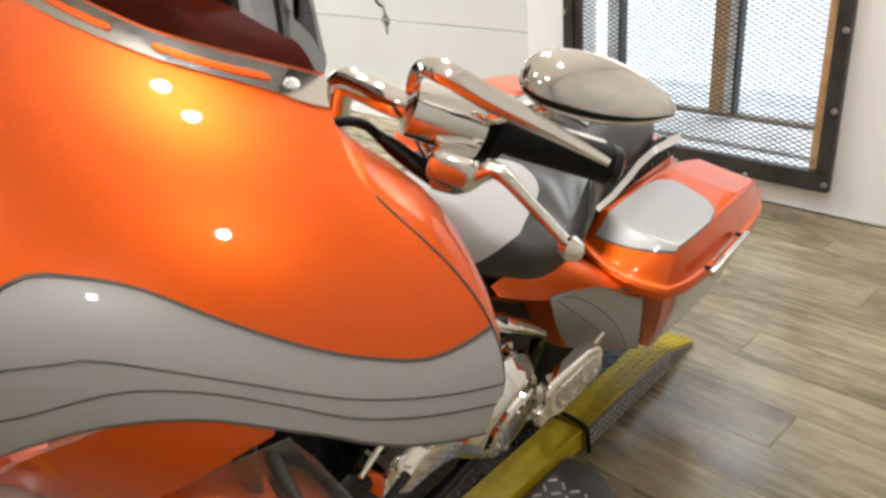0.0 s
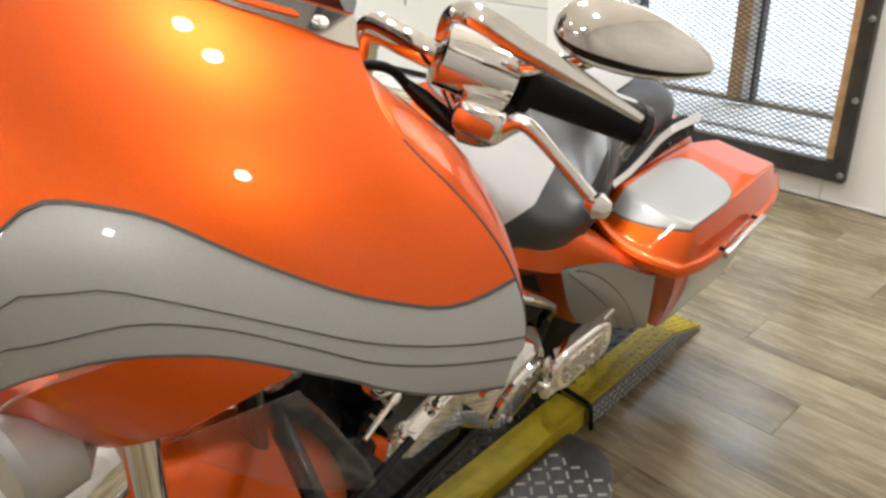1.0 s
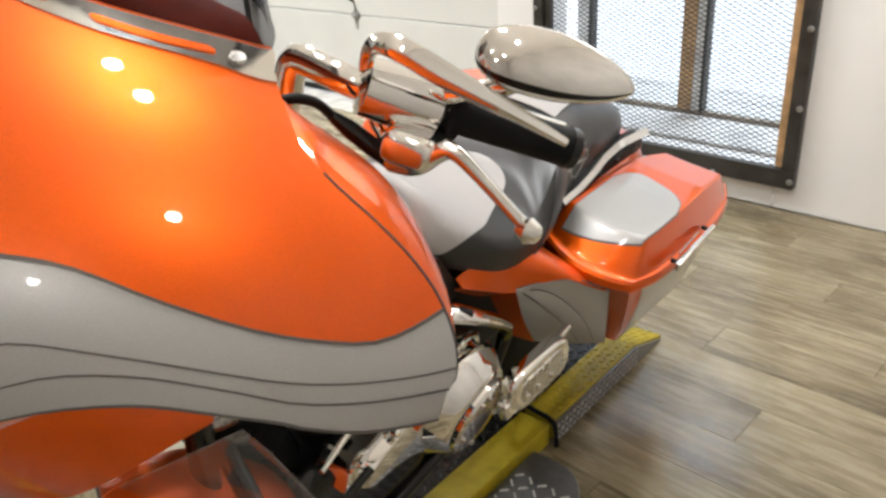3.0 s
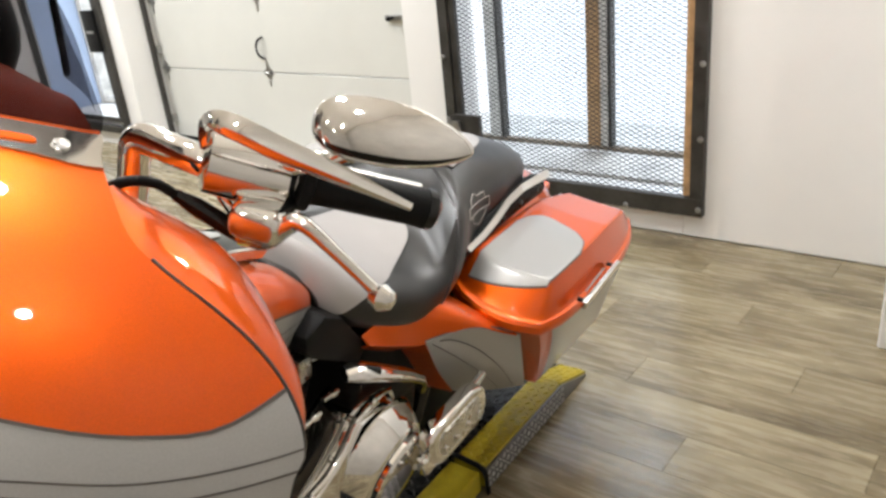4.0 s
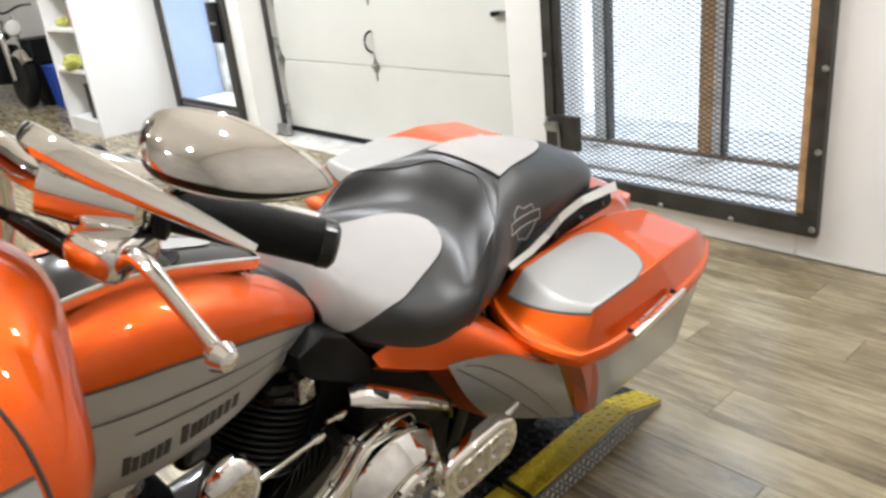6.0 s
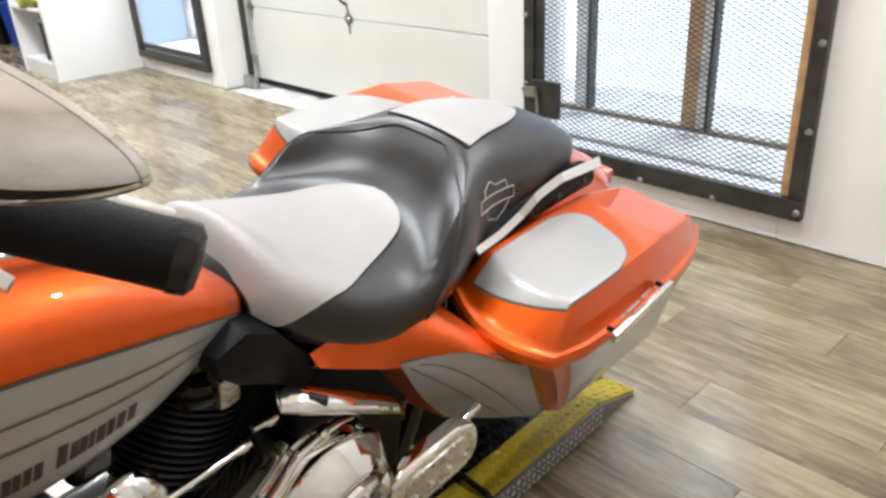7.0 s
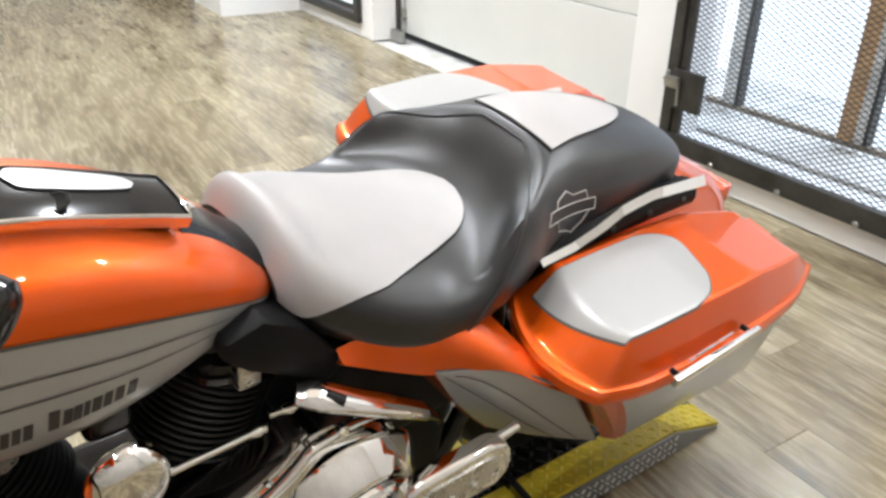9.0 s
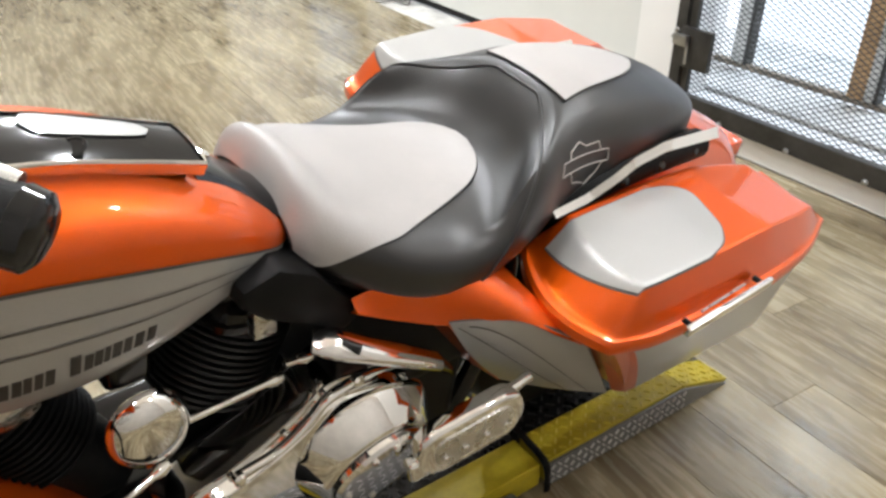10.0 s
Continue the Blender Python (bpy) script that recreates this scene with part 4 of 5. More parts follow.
# -- seat --
SX = 0.0
st_c = curve([0.064, 0.078, 0.094, 0.112, 0.14, 0.18, 0.243, 0.34, 0.42, 0.47, 0.51, 0.54, 0.57, 0.64, 0.80, 0.93, 1.00, 1.02], [0.890, 0.922, 0.936, 0.928, 0.906, 0.886, 0.864, 0.846, 0.850, 0.874, 0.914, 0.938, 0.946, 0.947, 0.917, 0.872, 0.82, 0.80])
st_w = curve([0.064, 0.078, 0.12, 0.20, 0.30, 0.37, 0.44, 0.50, 0.58, 0.72, 0.85, 0.95, 1.00, 1.02], [0.100, 0.122, 0.152, 0.195, 0.214, 0.212, 0.194, 0.172, 0.158, 0.152, 0.136, 0.10, 0.06, 0.03])
st_l = curve([0.064, 0.09, 0.124, 0.18, 0.263, 0.335, 0.40, 0.50, 0.70, 0.90, 1.02], [0.848, 0.832, 0.812, 0.787, 0.770, 0.778, 0.788, 0.792, 0.80, 0.79, 0.785])


def seat(y, s, off=0.0):
    """s -1..1 across, from the lower edge over the crest to the other; the step curves forward at the sides."""
    bucket = 0.120 * min(abs(s) / 0.58, 1.0) ** 2.4 * math.exp(-((y - 0.41) / 0.15) ** 2)
    w, c, l = st_w(y), st_c(y + bucket), st_l(y)
    a = abs(s) * math.pi * 0.56
    k = 0.42 + 0.10 * max(0.0, min(1.0, (0.5 - y) / 0.3)) + 0.34 * max(0.0, min(1.0, (0.17 - y) / 0.10))
    x = w * math.sin(a) ** 0.92 if a < math.pi / 2 else w * (1 - 0.35 * (a - math.pi / 2))
    z = l + (c - l) * max(math.cos(a), 0) ** k - (0.02 * (a - math.pi / 2) / 0.19 if a > math.pi / 2 else 0)
    nx, nz = math.sin(min(a, 1.5)), math.cos(min(a, 1.5))
    return (SX + math.copysign(x + nx * off, s), y, z + nz * off)


def rim_y(s):
    """The fold between the rider's bowl and the pillion, sweeping forward at the sides."""
    return 0.536 - 0.32 * max(abs(s) - 0.15, 0.0) ** 1.3


seat_ob = part("seat", sheet(lambda u, v: seat(u, v), frange(0.064, 1.02, 110), frange(-1, 1, 73)), M_VINYL, bike, "two-up charcoal vinyl seat with white inlays")
fr_s = curve([0.064, 0.074, 0.086, 0.10, 0.12, 0.15, 0.185, 0.23, 0.28, 0.33, 0.375, 0.405, 0.425, 0.436], [0.84, 0.885, 0.89, 0.855, 0.775, 0.65, 0.54, 0.425, 0.34, 0.28, 0.238, 0.185, 0.115, 0.03])
part("white_inlay", sheet(lambda u, v: seat(u, v * fr_s(u), 0.003), frange(0.066, 0.436, 60), frange(-1, 1, 31), 0.002), M_WHITE_LEATHER, seat_ob, "pearl white front seat inlay")
part("inlay_piping", tube([seat(u, fr_s(u), 0.002) for u in frange(0.066, 0.436, 50)] + [seat(u, -fr_s(u), 0.002) for u in frange(0.436, 0.066, 50)], 0.0022, 6), M_VINYL, seat_ob)
part("centre_seam", tube([seat(u, 0.04 + 0.10 * math.sin((u - 0.1) * 8), 0.0032) for u in frange(0.07, 0.43, 30)], 0.0012, 6), M_SEAM, seat_ob, "pinkish grey centre seam")
re_s = curve([0.552, 0.58, 0.63, 0.68, 0.73, 0.77, 0.80, 0.826], [0.315, 0.308, 0.288, 0.258, 0.216, 0.163, 0.10, 0.02])
part("white_inlay", sheet(lambda u, v: seat(u, v * re_s(u), 0.003), frange(0.555, 0.825, 44), frange(-1, 1, 25), 0.002), M_WHITE_LEATHER, seat_ob, "pearl white pillion inlay")
part("centre_seam", tube([seat(u, 0.0, 0.0034) for u in frange(0.56, 0.82, 24)], 0.0011, 6), M_SEAM, seat_ob)
part("inlay_piping", tube([seat(u, re_s(u), 0.002) for u in frange(0.555, 0.824, 36)] + [seat(u, -re_s(u), 0.002) for u in frange(0.824, 0.555, 36)], 0.0022, 6), M_VINYL, seat_ob)
part("seat_welt", tube([seat(rim_y(s), s, 0.0005) for s in frange(-0.95, 0.95, 60)], 0.0028, 8), M_VINYL, seat_ob, "raised fold between rider and pillion")
# stitched emblem on the pillion's flank, as a plain shield and bar
EMBLEM = (
    [(0.488, 0.795), (0.491, 0.720), (0.614, 0.790), (0.619, 0.850), (0.488, 0.795)],
    [(0.510, 0.730), (0.512, 0.680), (0.536, 0.645), (0.553, 0.700), (0.587, 0.715), (0.593, 0.775)],
    [(0.514, 0.812), (0.524, 0.860), (0.566, 0.885), (0.592, 0.872), (0.604, 0.845)],
)
for line in EMBLEM:
    part("stitched_emblem", tube([seat(y + (q - y) * k / 6, a + (b - a) * k / 6, 0.0016) for (y, a), (q, b) in zip(line, line[1:]) for k in range(7)], 0.0011, 6), M_STITCH, seat_ob, "pale stitched shield outline")


# -- saddlebags --
def saddlebag(side, dy, dz):
    def P(x, y, z):
        return Vector((side * x, y + dy, z + dz))

    inner_x = curve([0, 0.3, 0.7, 1], [0.160, 0.158, 0.172, 0.225])
    outer_x = curve([0, 0.15, 0.5, 0.8, 1], [0.378, 0.404, 0.416, 0.408, 0.372])

    def plan(u, v):
        x = inner_x(v) + (outer_x(v) - inner_x(v)) * u
        return x, (0.400 + 0.045 * (2 * u - 1.15) ** 2) + (1.075 - 0.400 - 0.045 * (2 * u - 1.15) ** 2) * v

    def rim(u, v):
        return 0.742 - 0.020 * u - 0.020 * v

    def top(u, v):
        return 0.793 - 0.004 * u - 0.012 * max(v - 0.42, 0) / 0.58 - 0.032 * max(v - 0.62, 0) / 0.38

    def bump(u, v):
        """Flat flange, then crisp sloping facets up to the top."""
        s = [(v - 0.022) / 0.095, (0.985 - v) / 0.11, (u - 0.0) / 0.10, (0.965 - u) / 0.125, 1.0]
        k = 26.0
        m = -math.log(sum(math.exp(-k * max(min(q, 2.0), -1.0)) for q in s)) / k
        return max(0.0, min(1.0, m + 0.01)) if m > 0.06 else max(0.0, 0.06 * math.exp((m - 0.06) * 12))

    def lid(u, v, off=0.0):
        x, y = plan(u, v)
        return P(x, y, rim(u, v) + (top(u, v) - rim(u, v)) * bump(u, v) + off)

    def ease(n):
        return [0.5 - 0.5 * math.cos(math.pi * i / (n - 1)) for i in range(n)]

    bag = part("saddlebag", sheet(lid, frange(0, 1, 64), frange(0, 1, 100), 0.0), M_ORANGE, bike, "orange stretched saddlebag lid with a silver inlay")
    skirt = [(u, 0.0) for u in frange(0, 1, 14)] + [(1.0, v) for v in frange(0, 1, 20)[1:]] + [(u, 1.0) for u in frange(1, 0, 14)[1:]] + [(0.0, v) for v in frange(1, 0, 20)[1:-1]]

    def rimpt(u, v, down, out):
        x, y = plan(u, v)
        cx, cy = 0.28, 0.73
        d = Vector((x - cx, y - cy)).normalized()
        return P(x + d.x * out, y + d.y * out, rim(u, v) - down)

    part("lid_skirt", loft([[rimpt(u, v, 0.0, 0.0) for u, v in skirt], [rimpt(u, v, 0.006, 0.006) for u, v in skirt], [rimpt(u, v, 0.020, 0.007) for u, v in skirt], [rimpt(u, v, 0.026, 0.002) for u, v in skirt]], True, False), M_ORANGE, bag)
    part("lid_gasket", loft([[rimpt(u, v, 0.020, -0.004) for u, v in skirt], [rimpt(u, v, 0.030, -0.004) for u, v in skirt]], True, False), M_RUBBER, bag, "black lid gasket")

    inlay_end = curve([0, 0.05, 0.14, 0.28, 0.5, 0.72, 0.86, 0.94, 1], [0.40, 0.465, 0.508, 0.526, 0.512, 0.487, 0.448, 0.41, 0.34])

    def inlay(u, v, grow, off):
        uu = 0.165 - grow + (0.675 + 2 * grow) * u
        vend = inlay_end(u)
        v0 = 0.050 + 0.052 * u - grow * 0.5
        return lid(uu, v0 + (vend + grow * 0.6 - v0) * v, off)

    part("inlay_border", sheet(lambda u, v: inlay(u, v, 0.008, 0.0016), frange(0, 1, 40), frange(0, 1, 50), 0.001), M_PIN, bag)
    part("lid_inlay", sheet(lambda u, v: inlay(u, v, 0.0, 0.0028), frange(0, 1, 40), frange(0, 1, 50), 0.001), M_SILVER, bag, "silver painted lid inlay")

    # body: from under the lid down to the narrower foot
    def low(u, v, k):
        """k 0 at the lid, 1 at the foot."""
        x, y = plan(u, v)
        x0 = x + (0.28 - x) * 0.06
        xb = 0.17 + 0.14 * u
        yb = 0.665 + 0.03 * u + (1.20 - 0.665) * v
        zt = rim(u, v) - 0.027
        zb = 0.375 - 0.10 * v
        kk = k
        y0 = y + (0.74 - y) * 0.03
        return P(x0 + (xb - x0) * kk ** 1.25, y0 + (yb - y0) * kk ** 0.95, zt + (zb - zt) * kk)

    ks = frange(0, 1, 12)
    body = part("bag_body", loft([[low(u, v, k) for u, v in skirt] for k in ks], True, True), M_ORANGE, bag, "orange saddlebag body")
    part("side_panel", sheet(lambda k, v: low(1.0, v, k) + Vector((side * 0.0035, 0, 0)), frange(0.02, 0.95, 14), frange(0.055, 0.985, 24), 0.002), M_SILVER, body, "silver painted side panel")
    c_top, c_low = P(0.338, 0.450, 0.684), P(0.302, 0.652, 0.402)

    def column(k, v):
        q = c_top.lerp(c_low, k).lerp(low(1.0, 0.058, 0.02 + 0.95 * k) + Vector((side * 0.003, 0, 0)), v)
        return q + Vector((side * 0.8, -0.6, 0)) * 0.007 * math.sin(math.pi * v)

    part("front_edge", sheet(column, frange(0, 1, 14), frange(0, 1, 7), 0.003), M_ORANGE, body, "orange rounded front edge of the saddlebag")
    gd = part("bag_guard", box((-0.006, 0, -0.008), (0.006, 0.24, 0.008), 0.004), M_CHROME, bag, "chrome guard bar on the saddlebag")
    gd.matrix_basis = Matrix.Translation(P(0.428, 0.535, 0.732)) @ Euler((radians(-2), 0, 0)).to_matrix().to_4x4()
    for y in (0.02, 0.22):
        part("guard_mount", tube([(-side * 0.02, y, 0), (-side * 0.002, y, 0)], 0.005, 10), M_PLASTIC, gd)
    for a, b in ((0.60, 0.615), (0.62, 0.675), (0.68, 0.72)):
        q = [P(0.4115, a, 0.7265), P(0.4115, b, 0.7265), P(0.4115, b, 0.7305), P(0.4115, a, 0.7305)]
        part("script_bar", tube([(q[0] + q[3]) / 2, (q[1] + q[2]) / 2], 0.0022, 6, 0), M_SILVER, bag, "pale script bar")
    return bag


saddlebag(1, 0.0, 0.0)
saddlebag(-1, 0.05, 0.045)


# -- side covers --
def side_cover(side):
    up = curve([0, 0.12, 0.25, 0.5, 0.75, 1], [0.778, 0.794, 0.798, 0.792, 0.788, 0.765])
    top_x = curve([0, 0.3, 0.7, 1], [0.155, 0.185, 0.190, 0.180])
    lo_pts = spline([(0.172, 0.125, 0.766), (0.19, 0.19, 0.735), (0.210, 0.262, 0.706), (0.270, 0.34, 0.726), (0.318, 0.412, 0.694), (0.334, 0.440, 0.684)], 8)

    def lo(u):
        i = u * (len(lo_pts) - 1)
        a = int(min(i, len(lo_pts) - 2))
        return lo_pts[a].lerp(lo_pts[a + 1], i - a)

    def f(u, v):
        a = lo(u)
        b = Vector((top_x(u), 0.125 + 0.270 * u, up(u)))
        q = a.lerp(b, v)
        q.x += 0.012 * math.sin(math.pi * v) * u
        q.y -= 0.014 * u * u
        q.z -= 0.016 * v * u * u
        return (side * q.x, q.y, q.z)

    cover = part("side_cover", sheet(f, frange(0, 1, 30), frange(0, 1, 10), 0.004), M_ORANGE, bike, "orange side cover under the seat")
    tl, tr, br, bl = Vector((0.210, 0.262, 0.712)), Vector((0.334, 0.436, 0.682)), Vector((0.298, 0.640, 0.402)), Vector((0.206, 0.425, 0.486))

    def g(u, v, off=0.0):
        p = tl.lerp(tr, u)
        p.z += 0.024 * math.sin(math.pi * u)
        q = bl.lerp(br, u)
        q.z -= 0.006 * math.sin(math.pi * u)
        r = p.lerp(q, v)
        r.x += 0.018 * math.sin(math.pi * u) * math.sin(math.pi * v) + off
        r.y -= 0.010 * math.sin(math.pi * v) * (1 - u) + off
        return Vector((side * r.x, r.y, r.z))

    sp = part("cover_panel", sheet(g, frange(0, 1, 22), frange(0, 1, 16), 0.004), M_SILVER, cover, "silver painted cover panel")
    part("pinstripe", tube([g(v * 0.55 + 0.05, 0.06 + v * 0.9, 0.0045) for v in frange(0, 1, 20)], 0.0010, 5), M_PIN, sp)
    part("pinstripe", tube([g(0.12 + v * 0.70, 0.05 + v ** 1.8 * 0.9, 0.0045) for v in frange(0, 1, 20)], 0.0010, 5), M_PIN, sp)
    part("panel_border", tube([g(u, 0.0, 0.001) for u in frange(0, 1, 20)] + [g(1, v, 0.001) for v in frange(0, 1, 12)], 0.0018, 6), M_PIN, sp)
    # dark front wall under the cover
    part("cover_return", sheet(lambda u, v: (lambda a: Vector((side * (a.x - 0.115 * v), a.y - 0.030 * v, a.z - 0.004)))(tl.lerp(bl, u) if True else tl), frange(0, 1, 10), frange(0, 1, 6), 0.003), M_ORANGE, cover)
    part("cover_return", sheet(lambda u, v: (lambda a: Vector((side * (a.x - 0.075 * v), a.y + 0.004, a.z - 0.001 - 0.050 * v)))(lo(u * 0.55)), frange(0, 1, 14), frange(0, 1, 6), 0.003), M_ORANGE, cover)
    return cover


side_cover(1)
side_cover(-1)

# -- tail --
RW = Vector((0.0, 0.86, 0.32))
rear_wheel = part("rear_wheel", lathe([(-0.075, 0.20), (-0.08, 0.26), (-0.055, 0.305), (0, 0.32), (0.055, 0.305), (0.08, 0.26), (0.075, 0.20)], RW, (1, 0, 0), 40), M_RUBBER, bike, "black rear tyre")
part("rim", lathe([(-0.06, 0.205), (-0.02, 0.17), (-0.035, 0.05), (0.035, 0.05), (0.02, 0.17), (0.06, 0.205)], RW, (1, 0, 0), 40), M_CHROME, rear_wheel)
rear_z = curve([0.60, 0.80, 0.95, 1.015, 1.126, 1.243, 1.33, 1.36], [0.835, 0.83, 0.815, 0.793, 0.739, 0.673, 0.56, 0.44])


def tail(u, v):
    y = 0.60 + 0.76 * v
    return (u * 0.125, y + 0.0, rear_z(y) - 0.13 * abs(u) ** 3.2)


rf = part("rear_fender", sheet(tail, frange(-1, 1, 17), frange(0, 1, 34), 0.004), M_ORANGE, bike, "orange rear fender between the bags")
part("tail_lamp", box((-0.05, 1.305, 0.56), (0.05, 1.36, 0.62), 0.012), M_AMBER, rf, "red tail lamp")
for s in (1, -1):
    rail = part("grab_rail", sheet(lambda u, v: (lambda y: (s * (0.172 + 0.010 * u + 0.012 * v), y, float(np.interp(y, [0.49, 0.56, 0.62, 0.67, 0.74, 0.895], [0.795, 0.803, 0.822, 0.846, 0.856, 0.846])) + 0.006 - (0.008 + 0.010 * v) * abs(u)))(0.49 + 0.405 * v), frange(-1, 1, 7), frange(0, 1, 24), 0.006), M_CHROME, bike, "chrome grab rail beside the seat")
    part("fender_strut", tube([(s * 0.145, 0.50, 0.785), (s * 0.150, 0.70, 0.800), (s * 0.155, 0.90, 0.800)], 0.028, 12, 5), M_PLASTIC, bike, "black fender strut")
    for y in (0.66, 0.76, 0.86):
        part("strut_bolt", lathe([(0, 0.012), (0.012, 0.012), (0.018, 0.006)], (s * 0.164, y, 0.802), (s, 0, 0.3), 12), M_BLACK, rail)

# -- engine and frame --
part("frame", tube([(0.09, -0.40, 0.90), (0.11, -0.38, 0.55), (0.11, -0.30, 0.24), (0.11, 0.10, 0.20), (0.11, 0.40, 0.28), (0.12, 0.48, 0.60), (0.12, 0.40, 0.76), (0.10, 0.10, 0.80), (0.07, -0.30, 0.86)], 0.020, 12, 6), M_BLACK, bike, "black tubular frame")
part("frame", tube([(-0.09, -0.40, 0.90), (-0.11, -0.38, 0.55), (-0.11, -0.30, 0.24), (-0.11, 0.10, 0.20), (-0.11, 0.40, 0.28), (-0.12, 0.48, 0.60), (-0.12, 0.40, 0.76), (-0.10, 0.10, 0.80), (-0.07, -0.30, 0.86)], 0.020, 12, 6), M_BLACK, bike)
part("crankcase", box((-0.12, -0.32, 0.22), (0.12, 0.20, 0.50), 0.05, 4), M_BLACK, bike, "gloss black crankcase")
part("transmission", box((-0.12, 0.20, 0.24), (0.13, 0.42, 0.52), 0.04, 4), M_WRINKLE, bike, "wrinkle black transmission case")
part("battery_box", box((-0.15, 0.12, 0.50), (0.15, 0.44, 0.76), 0.03, 3), M_PLASTIC, bike, "black battery box under the seat")
part("seat_pan", box((-0.13, 0.16, 0.76), (0.13, 0.96, 0.79), 0.015), M_PLASTIC, bike, "black seat pan")


def cylinder(y, z, lean, cover):
    q = Vector((0.0, math.sin(radians(lean)), math.cos(radians(lean))))
    base = Vector((0.01, y, z))
    cyl = part("cylinder", lathe([(0, 0.062), (0.30, 0.062)], base, q, 28), M_WRINKLE, bike, "black finned cylinder")
    wide = 0.090 if lean > 0 else 0.074
    for k in range(12):
        s = 0.150 + 0.0118 * k
        part("fin", lathe([(s, 0.060), (s, wide), (s + 0.0025, wide + 0.0025), (s + 0.005, wide), (s + 0.005, 0.060)], base, q, 32), M_FIN if lean > 0 else M_WRINKLE, cyl)
    part("rocker_box", loft([[tuple(base + q * s + Vector((0.088 * k * math.copysign(abs(math.cos(a)) ** 0.6, math.cos(a)), 0.075 * k * math.copysign(abs(math.sin(a)) ** 0.6, math.sin(a)), 0))) for a in [i * math.tau / 28 for i in range(28)]] for s, k in ((0.302, 1.02), (0.318, 1.08), (0.320, 1.02), (0.335, 1.02), (0.345, 0.9), (0.348, 0.6))]), cover, cyl, "rocker cover")
    return cyl


cylinder(-0.080, 0.45, 22, M_BLACK)
cylinder(-0.185, 0.46, -24, M_BRUSHED)
part("intake", box((-0.02, -0.17, 0.66), (0.05, -0.10, 0.76), 0.02, 3), M_BLACK, bike)
inj = part("fuel_valve", box((0.085, 0.005, 0.725), (0.115, 0.04, 0.775), 0.006), M_BRUSHED, bike, "bright fuel valve under the tank")
part("valve_stub", tube([(0.10, 0.03, 0.765), (0.11, 0.07, 0.755)], 0.010, 10), M_SHELF, inj)
part("horn_cover", loft([[(0.085, -0.150 + 0.052 * k * math.cos(a), 0.680 + 0.064 * k * (math.sin(a) if math.sin(a) > 0 else math.sin(a) * (1.0 - 0.25 * abs(math.cos(a))))) for a in [i * math.tau / 28 for i in range(28)]] if s == 0 else [(0.085 + s, -0.150 + 0.052 * k * math.cos(a), 0.680 + 0.064 * k * math.sin(a)) for a in [i * math.tau / 28 for i in range(28)]] for s, k in ((0.040, 0.90), (0.046, 1.0), (0.058, 0.96), (0.070, 0.78), (0.076, 0.45), (0.077, 0.1))]), M_CHROME, bike, "chrome horn cover between the cylinders")
for a, b in (((0.132, -0.100, 0.657), (0.135, 0.022, 0.661)), ((0.17, -0.23, 0.60), (0.16, -0.15, 0.625)), ((0.14, 0.035, 0.690), (0.14, 0.066, 0.685))):
    sr = part("linkage_rod", tube([a, b], 0.0052, 10), M_CHROME, bike, "chrome linkage rod")
    part("rod_joint", lathe([(-0.012, 0.006), (0.0, 0.009), (0.012, 0.006)], b, Vector(b) - Vector(a), 12), M_CHROME, sr)
part("side_box", prism([(-0.03, 0.86), (0.02, 0.875), (0.07, 0.845), (0.15, 0.745), (0.12, 0.72), (0.0, 0.80), (-0.03, 0.83)], "x", 0.06, 0.155, 0.010, 2), M_PLASTIC, bike, "black plastic box under the tank")

pout = [(-0.165, 0.485), (-0.155, 0.520), (-0.12, 0.540), (-0.07, 0.555), (-0.01, 0.577), (0.04, 0.605), (0.08, 0.638), (0.14, 0.640), (0.205, 0.618), (0.240, 0.57), (0.240, 0.47), (0.205, 0.39), (0.14, 0.375), (0.07, 0.405), (0.0, 0.445), (-0.08, 0.468), (-0.14, 0.472)]
pring = spline([(0, a, b) for a, b in pout + pout[:1]], 4)[:-1]
pc = Vector((0, 0.07, 0.485))


def pr(x, k):
    return [(x, pc.y + (q.y - pc.y) * k, pc.z + (q.z - pc.z) * k) for q in pring]


primary = part("primary_cover", loft([pr(0.10, 0.985), pr(0.158, 1.0), pr(0.166, 0.99), pr(0.167, 0.90), pr(0.171, 0.885), pr(0.182, 0.868), pr(0.188, 0.84), pr(0.190, 0.70), pr(0.190, 0.3), pr(0.190, 0.1)]), M_CHROME, bike, "polished chrome primary cover")
part("primary_gasket", loft([pr(0.092, 1.005), pr(0.099, 1.005)]), M_BLACK, primary)
DC, DD = Vector((0.176, 0.148, 0.492)), Vector((1, 0.0, -0.16)).normalized()
part("clutch_bulge", lathe([(0, 0.128), (0.010, 0.126), (0.044, 0.100), (0.050, 0.096), (0.054, 0.090), (0.055, 0.02)], DC, DD, 44), M_CHROME, primary, "chrome cone round the clutch cover")
derby = part("derby_cover", lathe([(0, 0.084), (0.008, 0.084), (0.014, 0.078), (0.017, 0.05), (0.018, 0.006)], DC + DD * 0.056, DD, 36), M_CHROME, primary, "round chrome clutch cover")
d1 = DD.orthogonal().normalized()
d2 = DD.cross(d1)
for k in range(5):
    a = k * math.tau / 5
    part("cover_screw", lathe([(0, 0.006), (0.004, 0.006), (0.006, 0.003)], DC + DD * 0.0705 + (d1 * math.cos(a) + d2 * math.sin(a)) * 0.066, DD, 10), M_BRUSHED, derby)
for k in range(0, len(pring), 6):
    q = pring[k]
    part("rim_screw", lathe([(0, 0.006), (0.006, 0.006), (0.009, 0.003)], (0.166, pc.y + (q.y - pc.y) * 0.95, pc.z + (q.z - pc.z) * 0.95), (1, 0, 0), 10), M_CHROME, primary)
